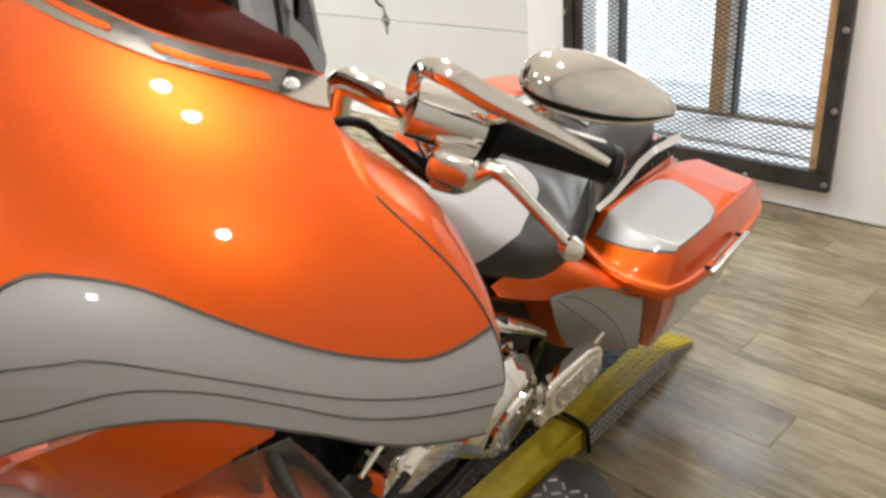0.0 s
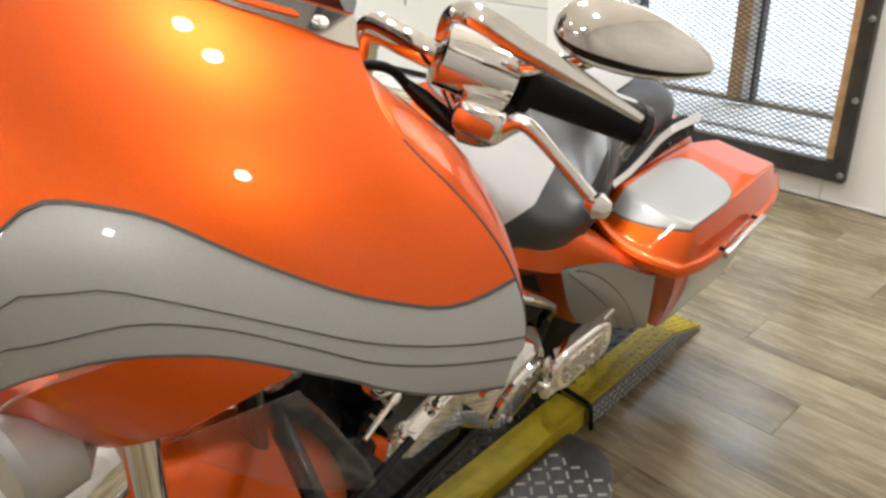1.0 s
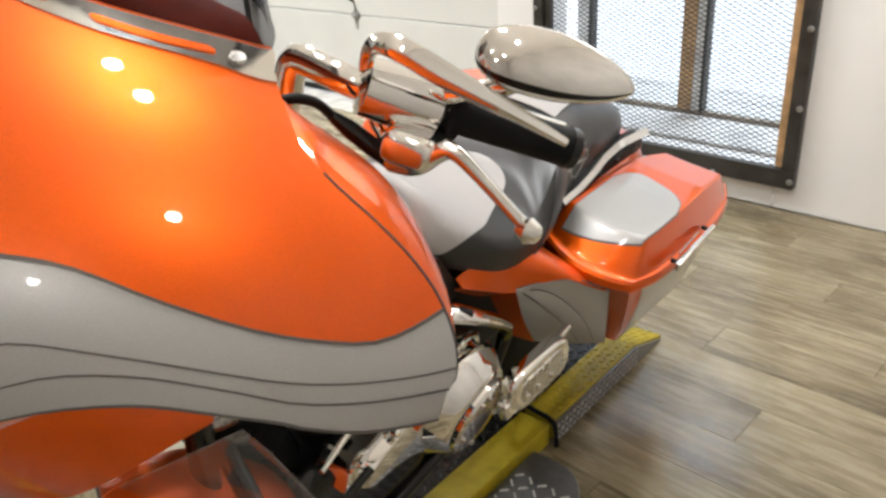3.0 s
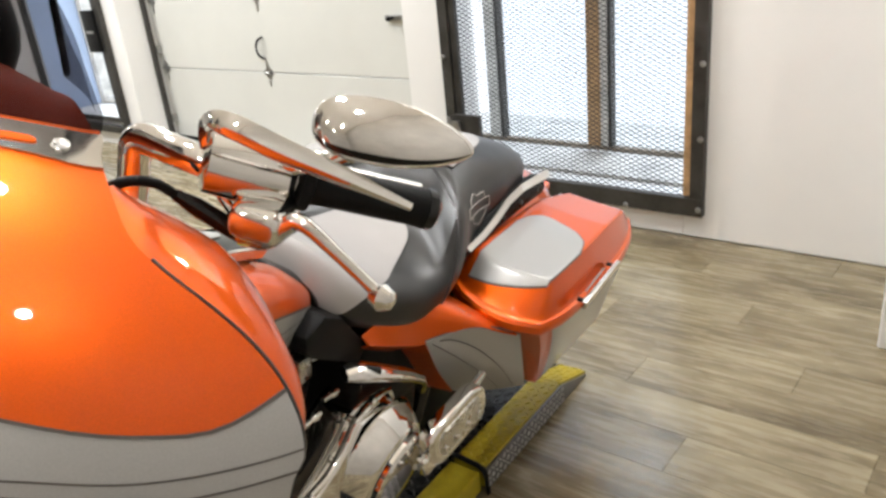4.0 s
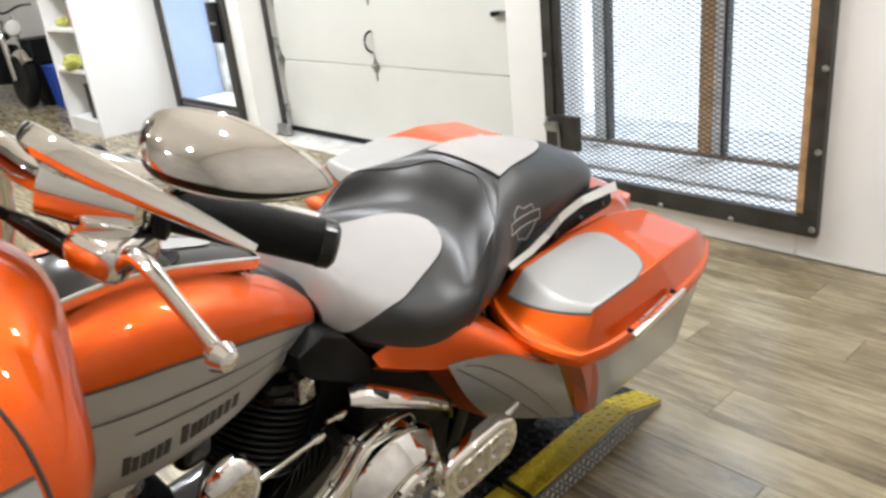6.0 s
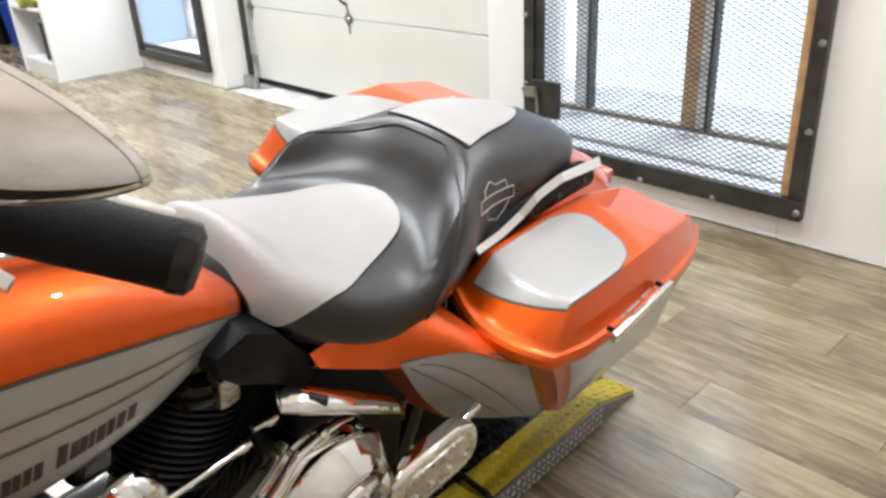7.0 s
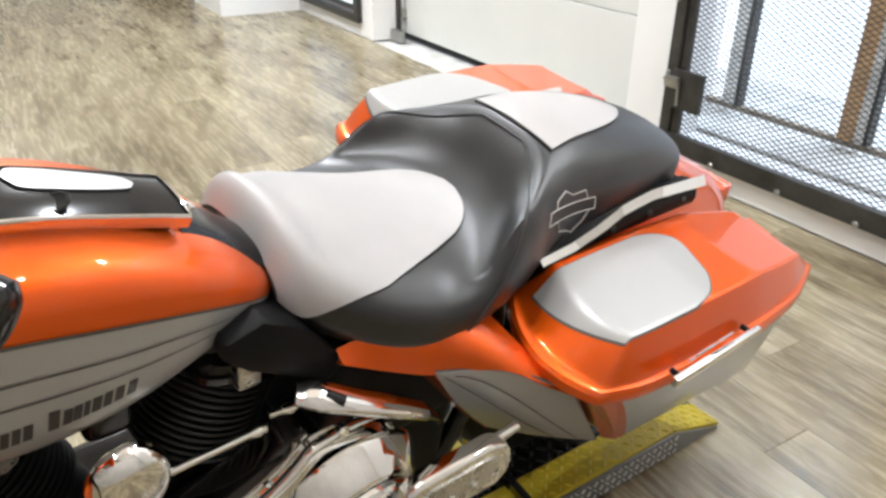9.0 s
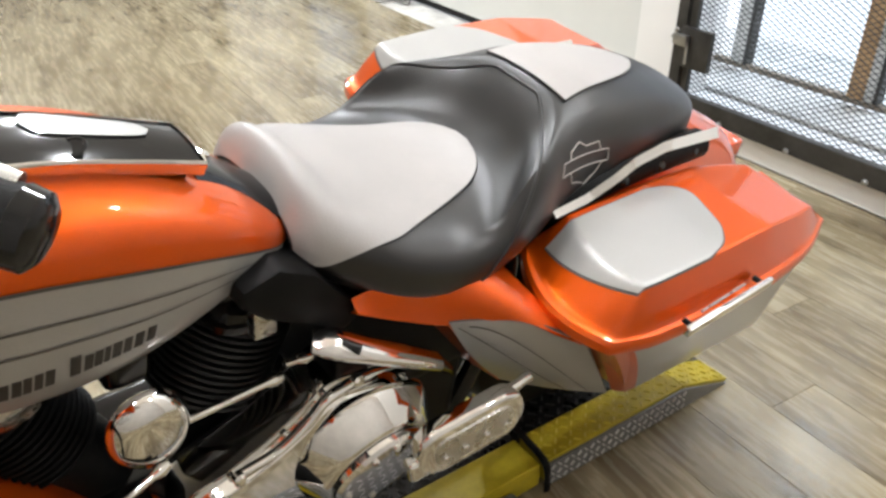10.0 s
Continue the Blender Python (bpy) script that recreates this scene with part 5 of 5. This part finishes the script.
shifter = part("cover_band", tube([(0.178, -0.06, 0.560), (0.182, 0.0, 0.574), (0.182, 0.05, 0.606), (0.182, 0.085, 0.638), (0.180, 0.15, 0.640), (0.176, 0.20, 0.622)], [0.006, 0.008, 0.009, 0.009, 0.008, 0.005], 14, 6, 0.6), M_CHROME, bike, "polished band round the primary cover")
for y, z in ((0.125, 0.645), (-0.06, 0.562)):
    part("band_bolt", lathe([(0, 0.009), (0.012, 0.009), (0.016, 0.005)], (0.180, y, z), (1, 0, 0.3), 12), M_CHROME, shifter)
part("shift_rod", tube([(0.20, -0.34, 0.50), (0.205, -0.15, 0.565)], 0.008, 10), M_BLACK, shifter)
arm = part("swing_arm_cover", tube([(0.165, 0.060, 0.742), (0.180, 0.085, 0.738), (0.195, 0.13, 0.714), (0.202, 0.20, 0.668), (0.203, 0.255, 0.626)], [0.020, 0.027, 0.025, 0.024, 0.021], 14, 6, 0.6), M_CHROME, bike, "chrome bracket arm above the primary cover")
part("arm_slot", tube([(0.190, 0.088, 0.745), (0.205, 0.108, 0.735)], 0.009, 10), M_BLACK, arm)
part("arm_end", tube([(0.200, 0.256, 0.625), (0.195, 0.290, 0.585), (0.185, 0.315, 0.545)], [0.020, 0.014, 0.010], 12, 5, 0.6), M_BLACK, arm, "black end of the bracket arm")

# the passenger footboard, folded up
def oval(hy, hz, r):
    pts = []
    for cy, cz, a0 in ((hy - r, hz - r, 0), (-hy + r, hz - r, 90), (-hy + r, -hz + r, 180), (hy - r, -hz + r, 270)):
        pts += [(cy + r * math.cos(radians(a0 + a)), cz + r * math.sin(radians(a0 + a))) for a in range(0, 91, 15)]
    return pts


def board_ring(x, k, hy=0.098, hz=0.046, r=0.040):
    return [(x, a * k, c * k) for a, c in oval(hy, hz, r)]


fb = part("passenger_footboard", loft([board_ring(-0.018, 0.86), board_ring(-0.014, 0.96), board_ring(0.004, 1.0), board_ring(0.012, 0.97), board_ring(0.016, 0.90), board_ring(0.017, 0.82)]), M_CHROME, bike, "chrome passenger footboard folded up on its edge")
fb.matrix_basis = pose(0.285, 0.272, 0.540, 10, -8, -8)
part("board_pad", loft([board_ring(0.0172, 0.72, 0.098, 0.040, 0.030), board_ring(0.020, 0.68, 0.098, 0.040, 0.030)]), M_BRUSHED, fb, "dull metal footboard pad")
for dy in (-0.055, -0.02, 0.02, 0.055):
    part("board_stud", lathe([(0, 0.006), (0.003, 0.006), (0.005, 0.003)], (0.020, dy, -0.010), (1, 0, 0), 12), M_CHROME, fb)
part("board_foot", box((-0.016, -0.112, -0.045), (0.010, -0.070, -0.004), 0.010, 3), M_CHROME, fb)
part("footboard_pivot", tube([(-0.008, 0.070, 0.022), (-0.012, 0.125, 0.026)], 0.009, 12), M_CHROME, fb)
rb = part("rider_footboard", box((0.17, -0.36, 0.275), (0.31, -0.08, 0.30), 0.015, 3), M_CHROME, bike, "chrome edged rider footboard")
part("rubber_pad", box((0.18, -0.35, 0.301), (0.30, -0.09, 0.312), 0.006), M_RUBBER, rb, "black ribbed rubber pad")
pegp = part("toe_peg", box((0.215, -0.42, 0.36), (0.28, -0.37, 0.385), 0.006), M_CHROME, bike, "chrome toe shift peg")
part("engine_guard", tube([(0.10, -0.36, 0.72), (0.24, -0.40, 0.66), (0.33, -0.41, 0.52), (0.31, -0.40, 0.36), (0.18, -0.36, 0.27), (0.10, -0.34, 0.26)], 0.016, 12, 6), M_BLACK, bike, "black engine guard bar")
part("side_stand", tube([(0.12, -0.16, 0.24), (0.20, -0.10, 0.14), (0.26, -0.06, 0.035)], [0.015, 0.013, 0.018], 12, 4), M_CHROME, bike, "chrome side stand")
part("muffler", tube([(-0.22, 0.10, 0.22), (-0.25, 0.40, 0.22), (-0.25, 1.30, 0.27)], [0.028, 0.045, 0.048, 0.048], 18, 5), M_CHROME, bike, "long chrome muffler")

# -- handlebar, levers and mirrors --
BX = 0.05
half_bar = [(0.0, -0.425, 1.215), (0.10, -0.425, 1.215), (0.165, -0.424, 1.222), (0.210, -0.420, 1.245), (0.222, -0.415, 1.285), (0.226, -0.413, 1.314), (0.230, -0.413, 1.325), (0.240, -0.412, 1.3295), (0.275, -0.411, 1.327), (0.308, -0.402, 1.322), (0.335, -0.378, 1.314), (0.355, -0.361, 1.309)]
part("handlebar", tube([(BX - x, y, z) for x, y, z in half_bar[:0:-1]] + [(BX + x, y, z) for x, y, z in half_bar], 0.0128, 16, 5), M_CHROME, bike, "thick chrome handlebar with square bends")


def arm_blade(points, halves, face):
    """A bar of ridged section: a broad upper facet and a narrow lower one."""
    p = spline(points, 6)
    rings = []
    for i, q in enumerate(p):
        d = (p[min(i + 1, len(p) - 1)] - p[max(i - 1, 0)]).normalized()
        up = face.cross(d)
        up = (up if up.z > 0 else -up).normalized()
        out = (face - d * face.dot(d)).normalized()
        h = float(np.interp(i / (len(p) - 1), np.linspace(0, 1, len(halves)), halves))
        rings.append([q + up * h * a + out * h * b for a, b in ((1.0, -0.12), (0.98, 0.08), (0.4, 0.48), (-0.28, 0.66), (-0.62, 0.46), (-0.97, 0.06), (-1.0, -0.14), (0.0, -0.5))])
    return loft(rings)


for s in (1, -1):
    def Q(x, y, z):
        return Vector((BX + s * (x - BX), y, z))
    gi, go = Q(0.400, -0.363, 1.309), Q(0.483, -0.279, 1.276)
    gd = (go - gi).normalized()
    grip = part("grip", lathe([(-0.004, 0.015), (0.0, 0.023), (0.008, 0.023), (0.010, 0.0165), (0.10, 0.0168), (0.110, 0.0172), (0.114, 0.0168), (0.116, 0.010)], gi, gd, 24), M_RUBBER, bike, "black ribbed rubber grip")
    part("end_cap", lathe([(0.108, 0.0180), (0.1165, 0.0174), (0.120, 0.013), (0.121, 0.003)], gi, gd, 24), M_BLACK, grip, "gloss black grip end")
    side_dir = gd.cross(Vector((0, 0, 1))).normalized() * -s
    for a in (-0.35, 0.85):
        ray_dir = side_dir * math.cos(a) + gd.cross(side_dir).normalized() * math.sin(a) * s
        part("grip_band", tube([gi + gd * q + ray_dir * 0.0152 for q in frange(0.018, 0.104, 8)], 0.0056, 10), M_BRUSHED, grip, "satin metal band on the grip")
    sw = part("switch_housing", lathe([(-0.075, 0.014), (-0.072, 0.024), (-0.05, 0.026), (-0.012, 0.026), (-0.006, 0.020)], gi, gd, 22), M_CHROME, bike, "chrome switch housing")
    for k, (a, b) in enumerate(((-0.060, 0.010), (-0.042, 0.008), (-0.026, 0.009))):
        part("switch_button", lathe([(0.020, b), (0.031, b), (0.033, b * 0.6)], gi + gd * a, Vector((0, 1, 0.35)), 12), M_PLASTIC, sw)
    perch = part("lever_perch", box((-0.018, -0.040, -0.015), (0.026, 0.013, 0.015), 0.0135, 5), M_CHROME, bike, "chrome lever perch")
    perch.matrix_basis = Matrix.Translation(Q(0.386, -0.385, 1.290)) @ Euler((0, radians(s * 8), radians(s * 16))).to_matrix().to_4x4()
    lever = part("lever", tube([Q(0.378, -0.404, 1.270), Q(0.402, -0.405, 1.276), Q(0.420, -0.404, 1.292), Q(0.435, -0.403, 1.298), Q(0.468, -0.402, 1.281), Q(0.501, -0.401, 1.262)], [0.009, 0.009, 0.008, 0.0065, 0.005, 0.005], 12, 6), M_CHROME, bike, "chrome lever with a ball end")
    part("lever_ball", lathe([(-0.0105, 0.002), (-0.008, 0.007), (0, 0.0105), (0.008, 0.007), (0.0105, 0.002)], Q(0.505, -0.401, 1.259), (1, 0, 0), 16), M_CHROME, lever)
    face = Vector((0.55 * s, -0.75, 0.37)).normalized()
    blade = part("mirror_arm", arm_blade([Q(0.372, -0.402, 1.280), Q(0.354, -0.405, 1.305), Q(0.352, -0.411, 1.338), Q(0.370, -0.426, 1.366), Q(0.398, -0.435, 1.374), Q(0.430, -0.420, 1.360), Q(0.468, -0.398, 1.343), Q(0.509, -0.374, 1.323)], [0.004, 0.0045, 0.005, 0.007, 0.009, 0.009, 0.007, 0.003], face), M_CHROME, bike, "curved chrome mirror arm with a ridge")
    part("arm_clamp", box((-0.020, -0.010, -0.018), (0.016, 0.012, 0.018), 0.006, 4), M_CHROME, blade, "chrome clamp round the bar").matrix_basis = Matrix.Translation(Q(0.358, -0.394, 1.318)) @ Euler((0, 0, radians(s * 35))).to_matrix().to_4x4()
    for x, z in ((0.352, 1.326), (0.362, 1.306)):
        part("clamp_screw", lathe([(0, 0.0045), (0.003, 0.0042), (0.004, 0.002)], Q(x + 0.004, -0.411, z), face, 12), M_CHROME, blade)
    part("clutch_cable", tube([Q(0.310, -0.492, 1.310), Q(0.330, -0.474, 1.325), Q(0.338, -0.452, 1.320), Q(0.342, -0.434, 1.304)], 0.0040, 10, 5), M_RUBBER, blade, "black control cable")
    part("cable_ferrule", tube([Q(0.341, -0.436, 1.306), Q(0.350, -0.424, 1.294), Q(0.364, -0.412, 1.280), Q(0.380, -0.402, 1.268)], [0.0045, 0.0075, 0.0080, 0.0075], 14, 5), M_BLACK, blade, "gloss black cable sleeve")
    # teardrop mirror
    c0 = Q(0.481, -0.366, 1.367)

    def mir(u, v):
        """u along the mirror, blunt inner end to tapered tip; v 0..1 from the lower edge to the upper."""
        w = max(1 - abs(u) ** (2.0 if u > 0 else 3.2), 0) ** 0.5
        tip = 1 - 0.22 * max(u, 0)
        x = 0.052 * u + 0.003
        z = w * tip * (-0.019 + 0.047 * v)
        m = (v - 0.30) / (0.70 if v > 0.30 else 0.30)
        k = min(1.0, abs(u) ** 2.6 + m * m * max(1 - abs(u) ** 2.6, 0))
        d = -0.030 * (1 - k) ** 0.75
        return c0 + Vector((s * x, 0.45 * x + d + 0.10 * (0.5 - v) * w * 0.06, z - 0.10 * x + 0.10 * d))

    us = [-math.cos(math.pi * i / 28) for i in range(29)]
    mm = part("mirror", sheet(mir, us, frange(0.40, 1, 13)), M_CHROME, bike, "chrome teardrop mirror")
    part("mirror_seam", sheet(mir, us, frange(0.28, 0.40, 3)), M_BLACK, mm, "gloss black seam")
    part("mirror_underside", sheet(mir, us, frange(0, 0.28, 7)), M_CHROME, mm, "dull chrome underside")
    rim_ring = [mir(u, 1.0) for u in us] + [mir(u, 0.0) for u in us[::-1][1:-1]]
    part("mirror_glass", loft([[q + Vector((0, 0.0005, 0)) for q in rim_ring], [q + Vector((0, 0.004, 0)) for q in rim_ring]]), M_CHROME, mm, "mirror glass")
    part("mirror_stem", tube([Q(0.462, -0.384, 1.356), Q(0.435, -0.376, 1.340), Q(0.392, -0.374, 1.322)], [0.008, 0.008, 0.010], 12, 5), M_CHROME, mm)
# ---- shelving, far corner and floor ----
def shelf_unit():
    g = thing("shelf_unit", None, "white built-in shelf unit holding rags and bottles", "shelf")
    x0, x1, y0, y1, h = -5.62, -4.745, 4.98, WY - 0.004, 2.3
    part("side_panel", box((x1 - 0.05, y0, 0), (x1, y1, h), 0.004), M_SHELF, g, smooth=False)
    part("side_panel", box((x0, y0, 0), (x0 + 0.05, y1, h), 0.004), M_SHELF, g, smooth=False)
    part("back_panel", box((x0 + 0.051, y1 - 0.03, 0.0), (x1 - 0.051, y1, h)), M_SHELF, g, smooth=False)
    part("plinth", box((x0 + 0.051, y0 + 0.01, 0.0), (x1 - 0.051, y1 - 0.031, 0.14), 0.003), M_SHELF, g, smooth=False)
    for z in (0.575, 0.945, 1.40, 1.86, 2.27):
        part("shelf_board", box((x0 + 0.051, y0 + 0.006, z), (x1 - 0.051, y1 - 0.031, z + 0.03), 0.003), M_SHELF, g, smooth=False)
    return g


shelf_unit()


def rag(x, y, z, r):
    bm = bmesh.new()
    bmesh.ops.create_icosphere(bm, subdivisions=4, radius=r, matrix=Matrix.Translation((x, y, z)))
    for v in bm.verts:
        d = v.co - Vector((x, y, z))
        k = 1 + 0.35 * noise.noise(v.co * 11) + 0.2 * noise.noise(v.co * 29)
        v.co = Vector((x + d.x * k * 1.5, y + d.y * k * 0.8, max(z - r * 0.75, z + d.z * k * 0.75)))
    return bm


tagged(obj("cleaning_rag", rag(-5.18, 5.03, 0.665, 0.10), M_RAG), "crumpled yellow green rag hanging over a shelf", "rag")
tagged(obj("cleaning_rag", rag(-5.38, 5.10, 1.02, 0.06), M_RAG), "small yellow cloth on the upper shelf", "rag")
bt = thing("spray_bottle", pose(-5.12, 5.12, 0.976), "red plastic spray bottle on the upper shelf", "bottle")
part("body", lathe([(0, 0.04), (0.01, 0.045), (0.15, 0.045), (0.20, 0.02), (0.23, 0.018)], (0, 0, 0), (0, 0, 1), 18), M_RED, bt)
part("nozzle", box((-0.015, -0.05, 0.231), (0.015, 0.03, 0.27), 0.006), M_PLASTIC, bt)
bx = thing("black_box", pose(-4.99, 5.16, 0.14), "black plastic box on the lowest shelf", "box")
part("body", box((-0.16, -0.11, 0.0), (0.16, 0.20, 0.30), 0.012), M_PLASTIC, bx)
part("lid", box((-0.165, -0.115, 0.301), (0.165, 0.205, 0.325), 0.006), M_PLASTIC, bx)


def far_motorcycle():
    g = thing("parked_motorcycle", pose(-7.66, 5.17, 0.0, 0, 6, 95), "black and chrome motorcycle parked at the far end", "motorcycle")
    for y in (0.0, 1.55):
        w = part("wheel", lathe([(-0.06, 0.2), (-0.065, 0.27), (-0.04, 0.31), (0, 0.32), (0.04, 0.31), (0.065, 0.27), (0.06, 0.2)], (0, y, 0.32), (1, 0, 0), 32), M_RUBBER, g, "black tyre")
        part("rim", lathe([(-0.04, 0.205), (-0.02, 0.05), (0.02, 0.05), (0.04, 0.205)], (0, y, 0.32), (1, 0, 0), 32), M_GATE, w)
        part("fender", sheet(lambda u, v: fender(u, v, 0.085, y, 0.32, 0.37, 40, 150, 0.0), frange(-1, 1, 9), frange(0, 1, 16), 0.004), M_CHROME, g, "bright fender")
    for s in (1, -1):
        part("fork_leg", tube([(s * 0.10, 0.0, 0.32), (s * 0.10, 0.32, 1.05)], 0.032, 12), M_CHROME, g, "chrome fork leg")
    hd = part("headlight", lathe([(0, 0.05), (0.08, 0.10), (0.12, 0.10), (0.13, 0.09)], (0, 0.22, 0.92), (0, -1, 0), 20), M_CHROME, g, "round chrome headlight")
    part("lens", lathe([(0, 0.088), (0.012, 0.05)], (0, 0.0885, 0.92), (0, -1, 0), 20), M_LAMPGLASS, hd)
    part("handlebar", tube([(-0.40, 0.52, 1.18), (-0.2, 0.36, 1.16), (0, 0.34, 1.08), (0.2, 0.36, 1.16), (0.40, 0.52, 1.18)], 0.014, 10, 5), M_BLACK, g)
    part("fuel_tank", loft([[(w * math.cos(a), y, 0.88 + z * math.sin(a)) for a in [i * math.tau / 20 for i in range(20)]] for y, w, z in ((0.38, 0.06, 0.05), (0.50, 0.14, 0.12), (0.75, 0.15, 0.12), (0.95, 0.08, 0.06))]), M_BLACK, g)
    part("seat", box((-0.13, 0.90, 0.72), (0.13, 1.55, 0.82), 0.05, 3), M_VINYL, g)
    part("engine", box((-0.16, 0.42, 0.25), (0.16, 1.05, 0.72), 0.06, 3), M_WRINKLE, g)
    return g


far_motorcycle()
bin_ = thing("waste_bin", pose(-7.62, 5.50, 0), "black plastic bin beside the shelf unit", "bin")
part("body", loft([[(sx * w, sy * w, z) for sx, sy in ((-1, -1), (1, -1), (1, 1), (-1, 1))] for z, w in ((0, 0.16), (0.75, 0.21))]), M_PLASTIC, bin_, smooth=False)
part("rim", box((-0.22, -0.22, 0.751), (0.22, 0.22, 0.78), 0.008), M_PLASTIC, bin_)
jug = thing("blue_tub", pose(-7.16, 5.50, 0), "blue plastic tub on the floor", "tub")
part("body", loft([[(sx * w, sy * w, z) for sx, sy in ((-1, -1), (1, -1), (1, 1), (-1, 1))] for z, w in ((0, 0.13), (0.46, 0.17))]), M_BLUE, jug, smooth=False)
part("rim", box((-0.18, -0.18, 0.461), (0.18, 0.18, 0.485), 0.008), M_BLUE, jug)


def parked_car():
    g = thing("parked_car", pose(-10.15, 6.95, -0.012), "pale blue van parked outside the window", "car")
    prof = [(0.0, 0.35), (0.0, 1.75), (0.15, 1.90), (2.75, 1.92), (3.1, 1.80), (3.72, 1.05), (4.25, 0.90), (4.36, 0.70), (4.36, 0.35)]
    part("body", prism(prof, "y", 0.0, 0.5, 0.05, 3), M_CARBLUE, g)
    part("side_glass", prism([(2.35, 1.15), (2.35, 1.68), (2.95, 1.68), (3.40, 1.15)], "y", -0.004, -0.001), M_TINT, g)
    part("door_line", tube([(3.60, -0.002, 0.45), (3.60, -0.002, 1.05), (3.06, -0.002, 1.76)], 0.018, 8, 0), M_RUBBER, g, "dark door seal")
    for x in (0.85, 3.75):
        part("wheel", lathe([(0, 0.30), (0.02, 0.32), (0.1, 0.32)], (x, -0.01, 0.32), (0, 1, 0), 24), M_RUBBER, g)
    return g


parked_car()

# floor planks, the long way beside the outer wall; the nearest as pieces of their own
floor = structure("floor", box((ROOM[0], ROOM[2], -0.011), (ROOM[1], ROOM[3], -0.004)), M_JOINT, "pale oak vinyl plank floor with worn streaks", "floor")
PL, PW = 1.22, 0.18


def plank_bm(bm, x0, x1, y0):
    a, b = 0.0006, 0.0010
    lo = [bm.verts.new(q) for q in ((x0, y0, -0.0042), (x1, y0, -0.0042), (x1, y0 + PW, -0.0042), (x0, y0 + PW, -0.0042))]
    hi = [bm.verts.new(q) for q in ((x0 + b, y0 + a, 0.0), (x1 - b, y0 + a, 0.0), (x1 - b, y0 + PW - a, 0.0), (x0 + b, y0 + PW - a, 0.0))]
    bm.faces.new(hi)
    for k in range(4):
        bm.faces.new((lo[k], lo[(k + 1) % 4], hi[(k + 1) % 4], hi[k]))


pb = bmesh.new()
plank_bm(pb, 0.0, PL, 0.0)
plank_me = bpy.data.meshes.new("plank")
pb.to_mesh(plank_me)
pb.free()
plank_me.materials.append(M_FLOOR)
rest = bmesh.new()
rows = int((ROOM[3] - ROOM[2]) / PW)
for r in range(rows + 1):
    y = ROOM[3] - 0.002 - (r + 1) * PW
    if y < ROOM[2]:
        continue
    x = ROOM[0] - (r * 0.47) % PL
    while x < ROOM[1]:
        a, b = max(x, ROOM[0]), min(x + PL, ROOM[1])
        if y > 1.4 and x > -5.2 and x + PL < ROOM[1]:
            o = new("plank", plank_me)
            o.location = (x, y, 0)
            o.parent = floor
        elif b - a > 0.03:
            plank_bm(rest, a, b, y)
        x += PL
o = part("plank_rest", rest, M_FLOOR, floor, smooth=False)
tagged(o, kind="stuff")
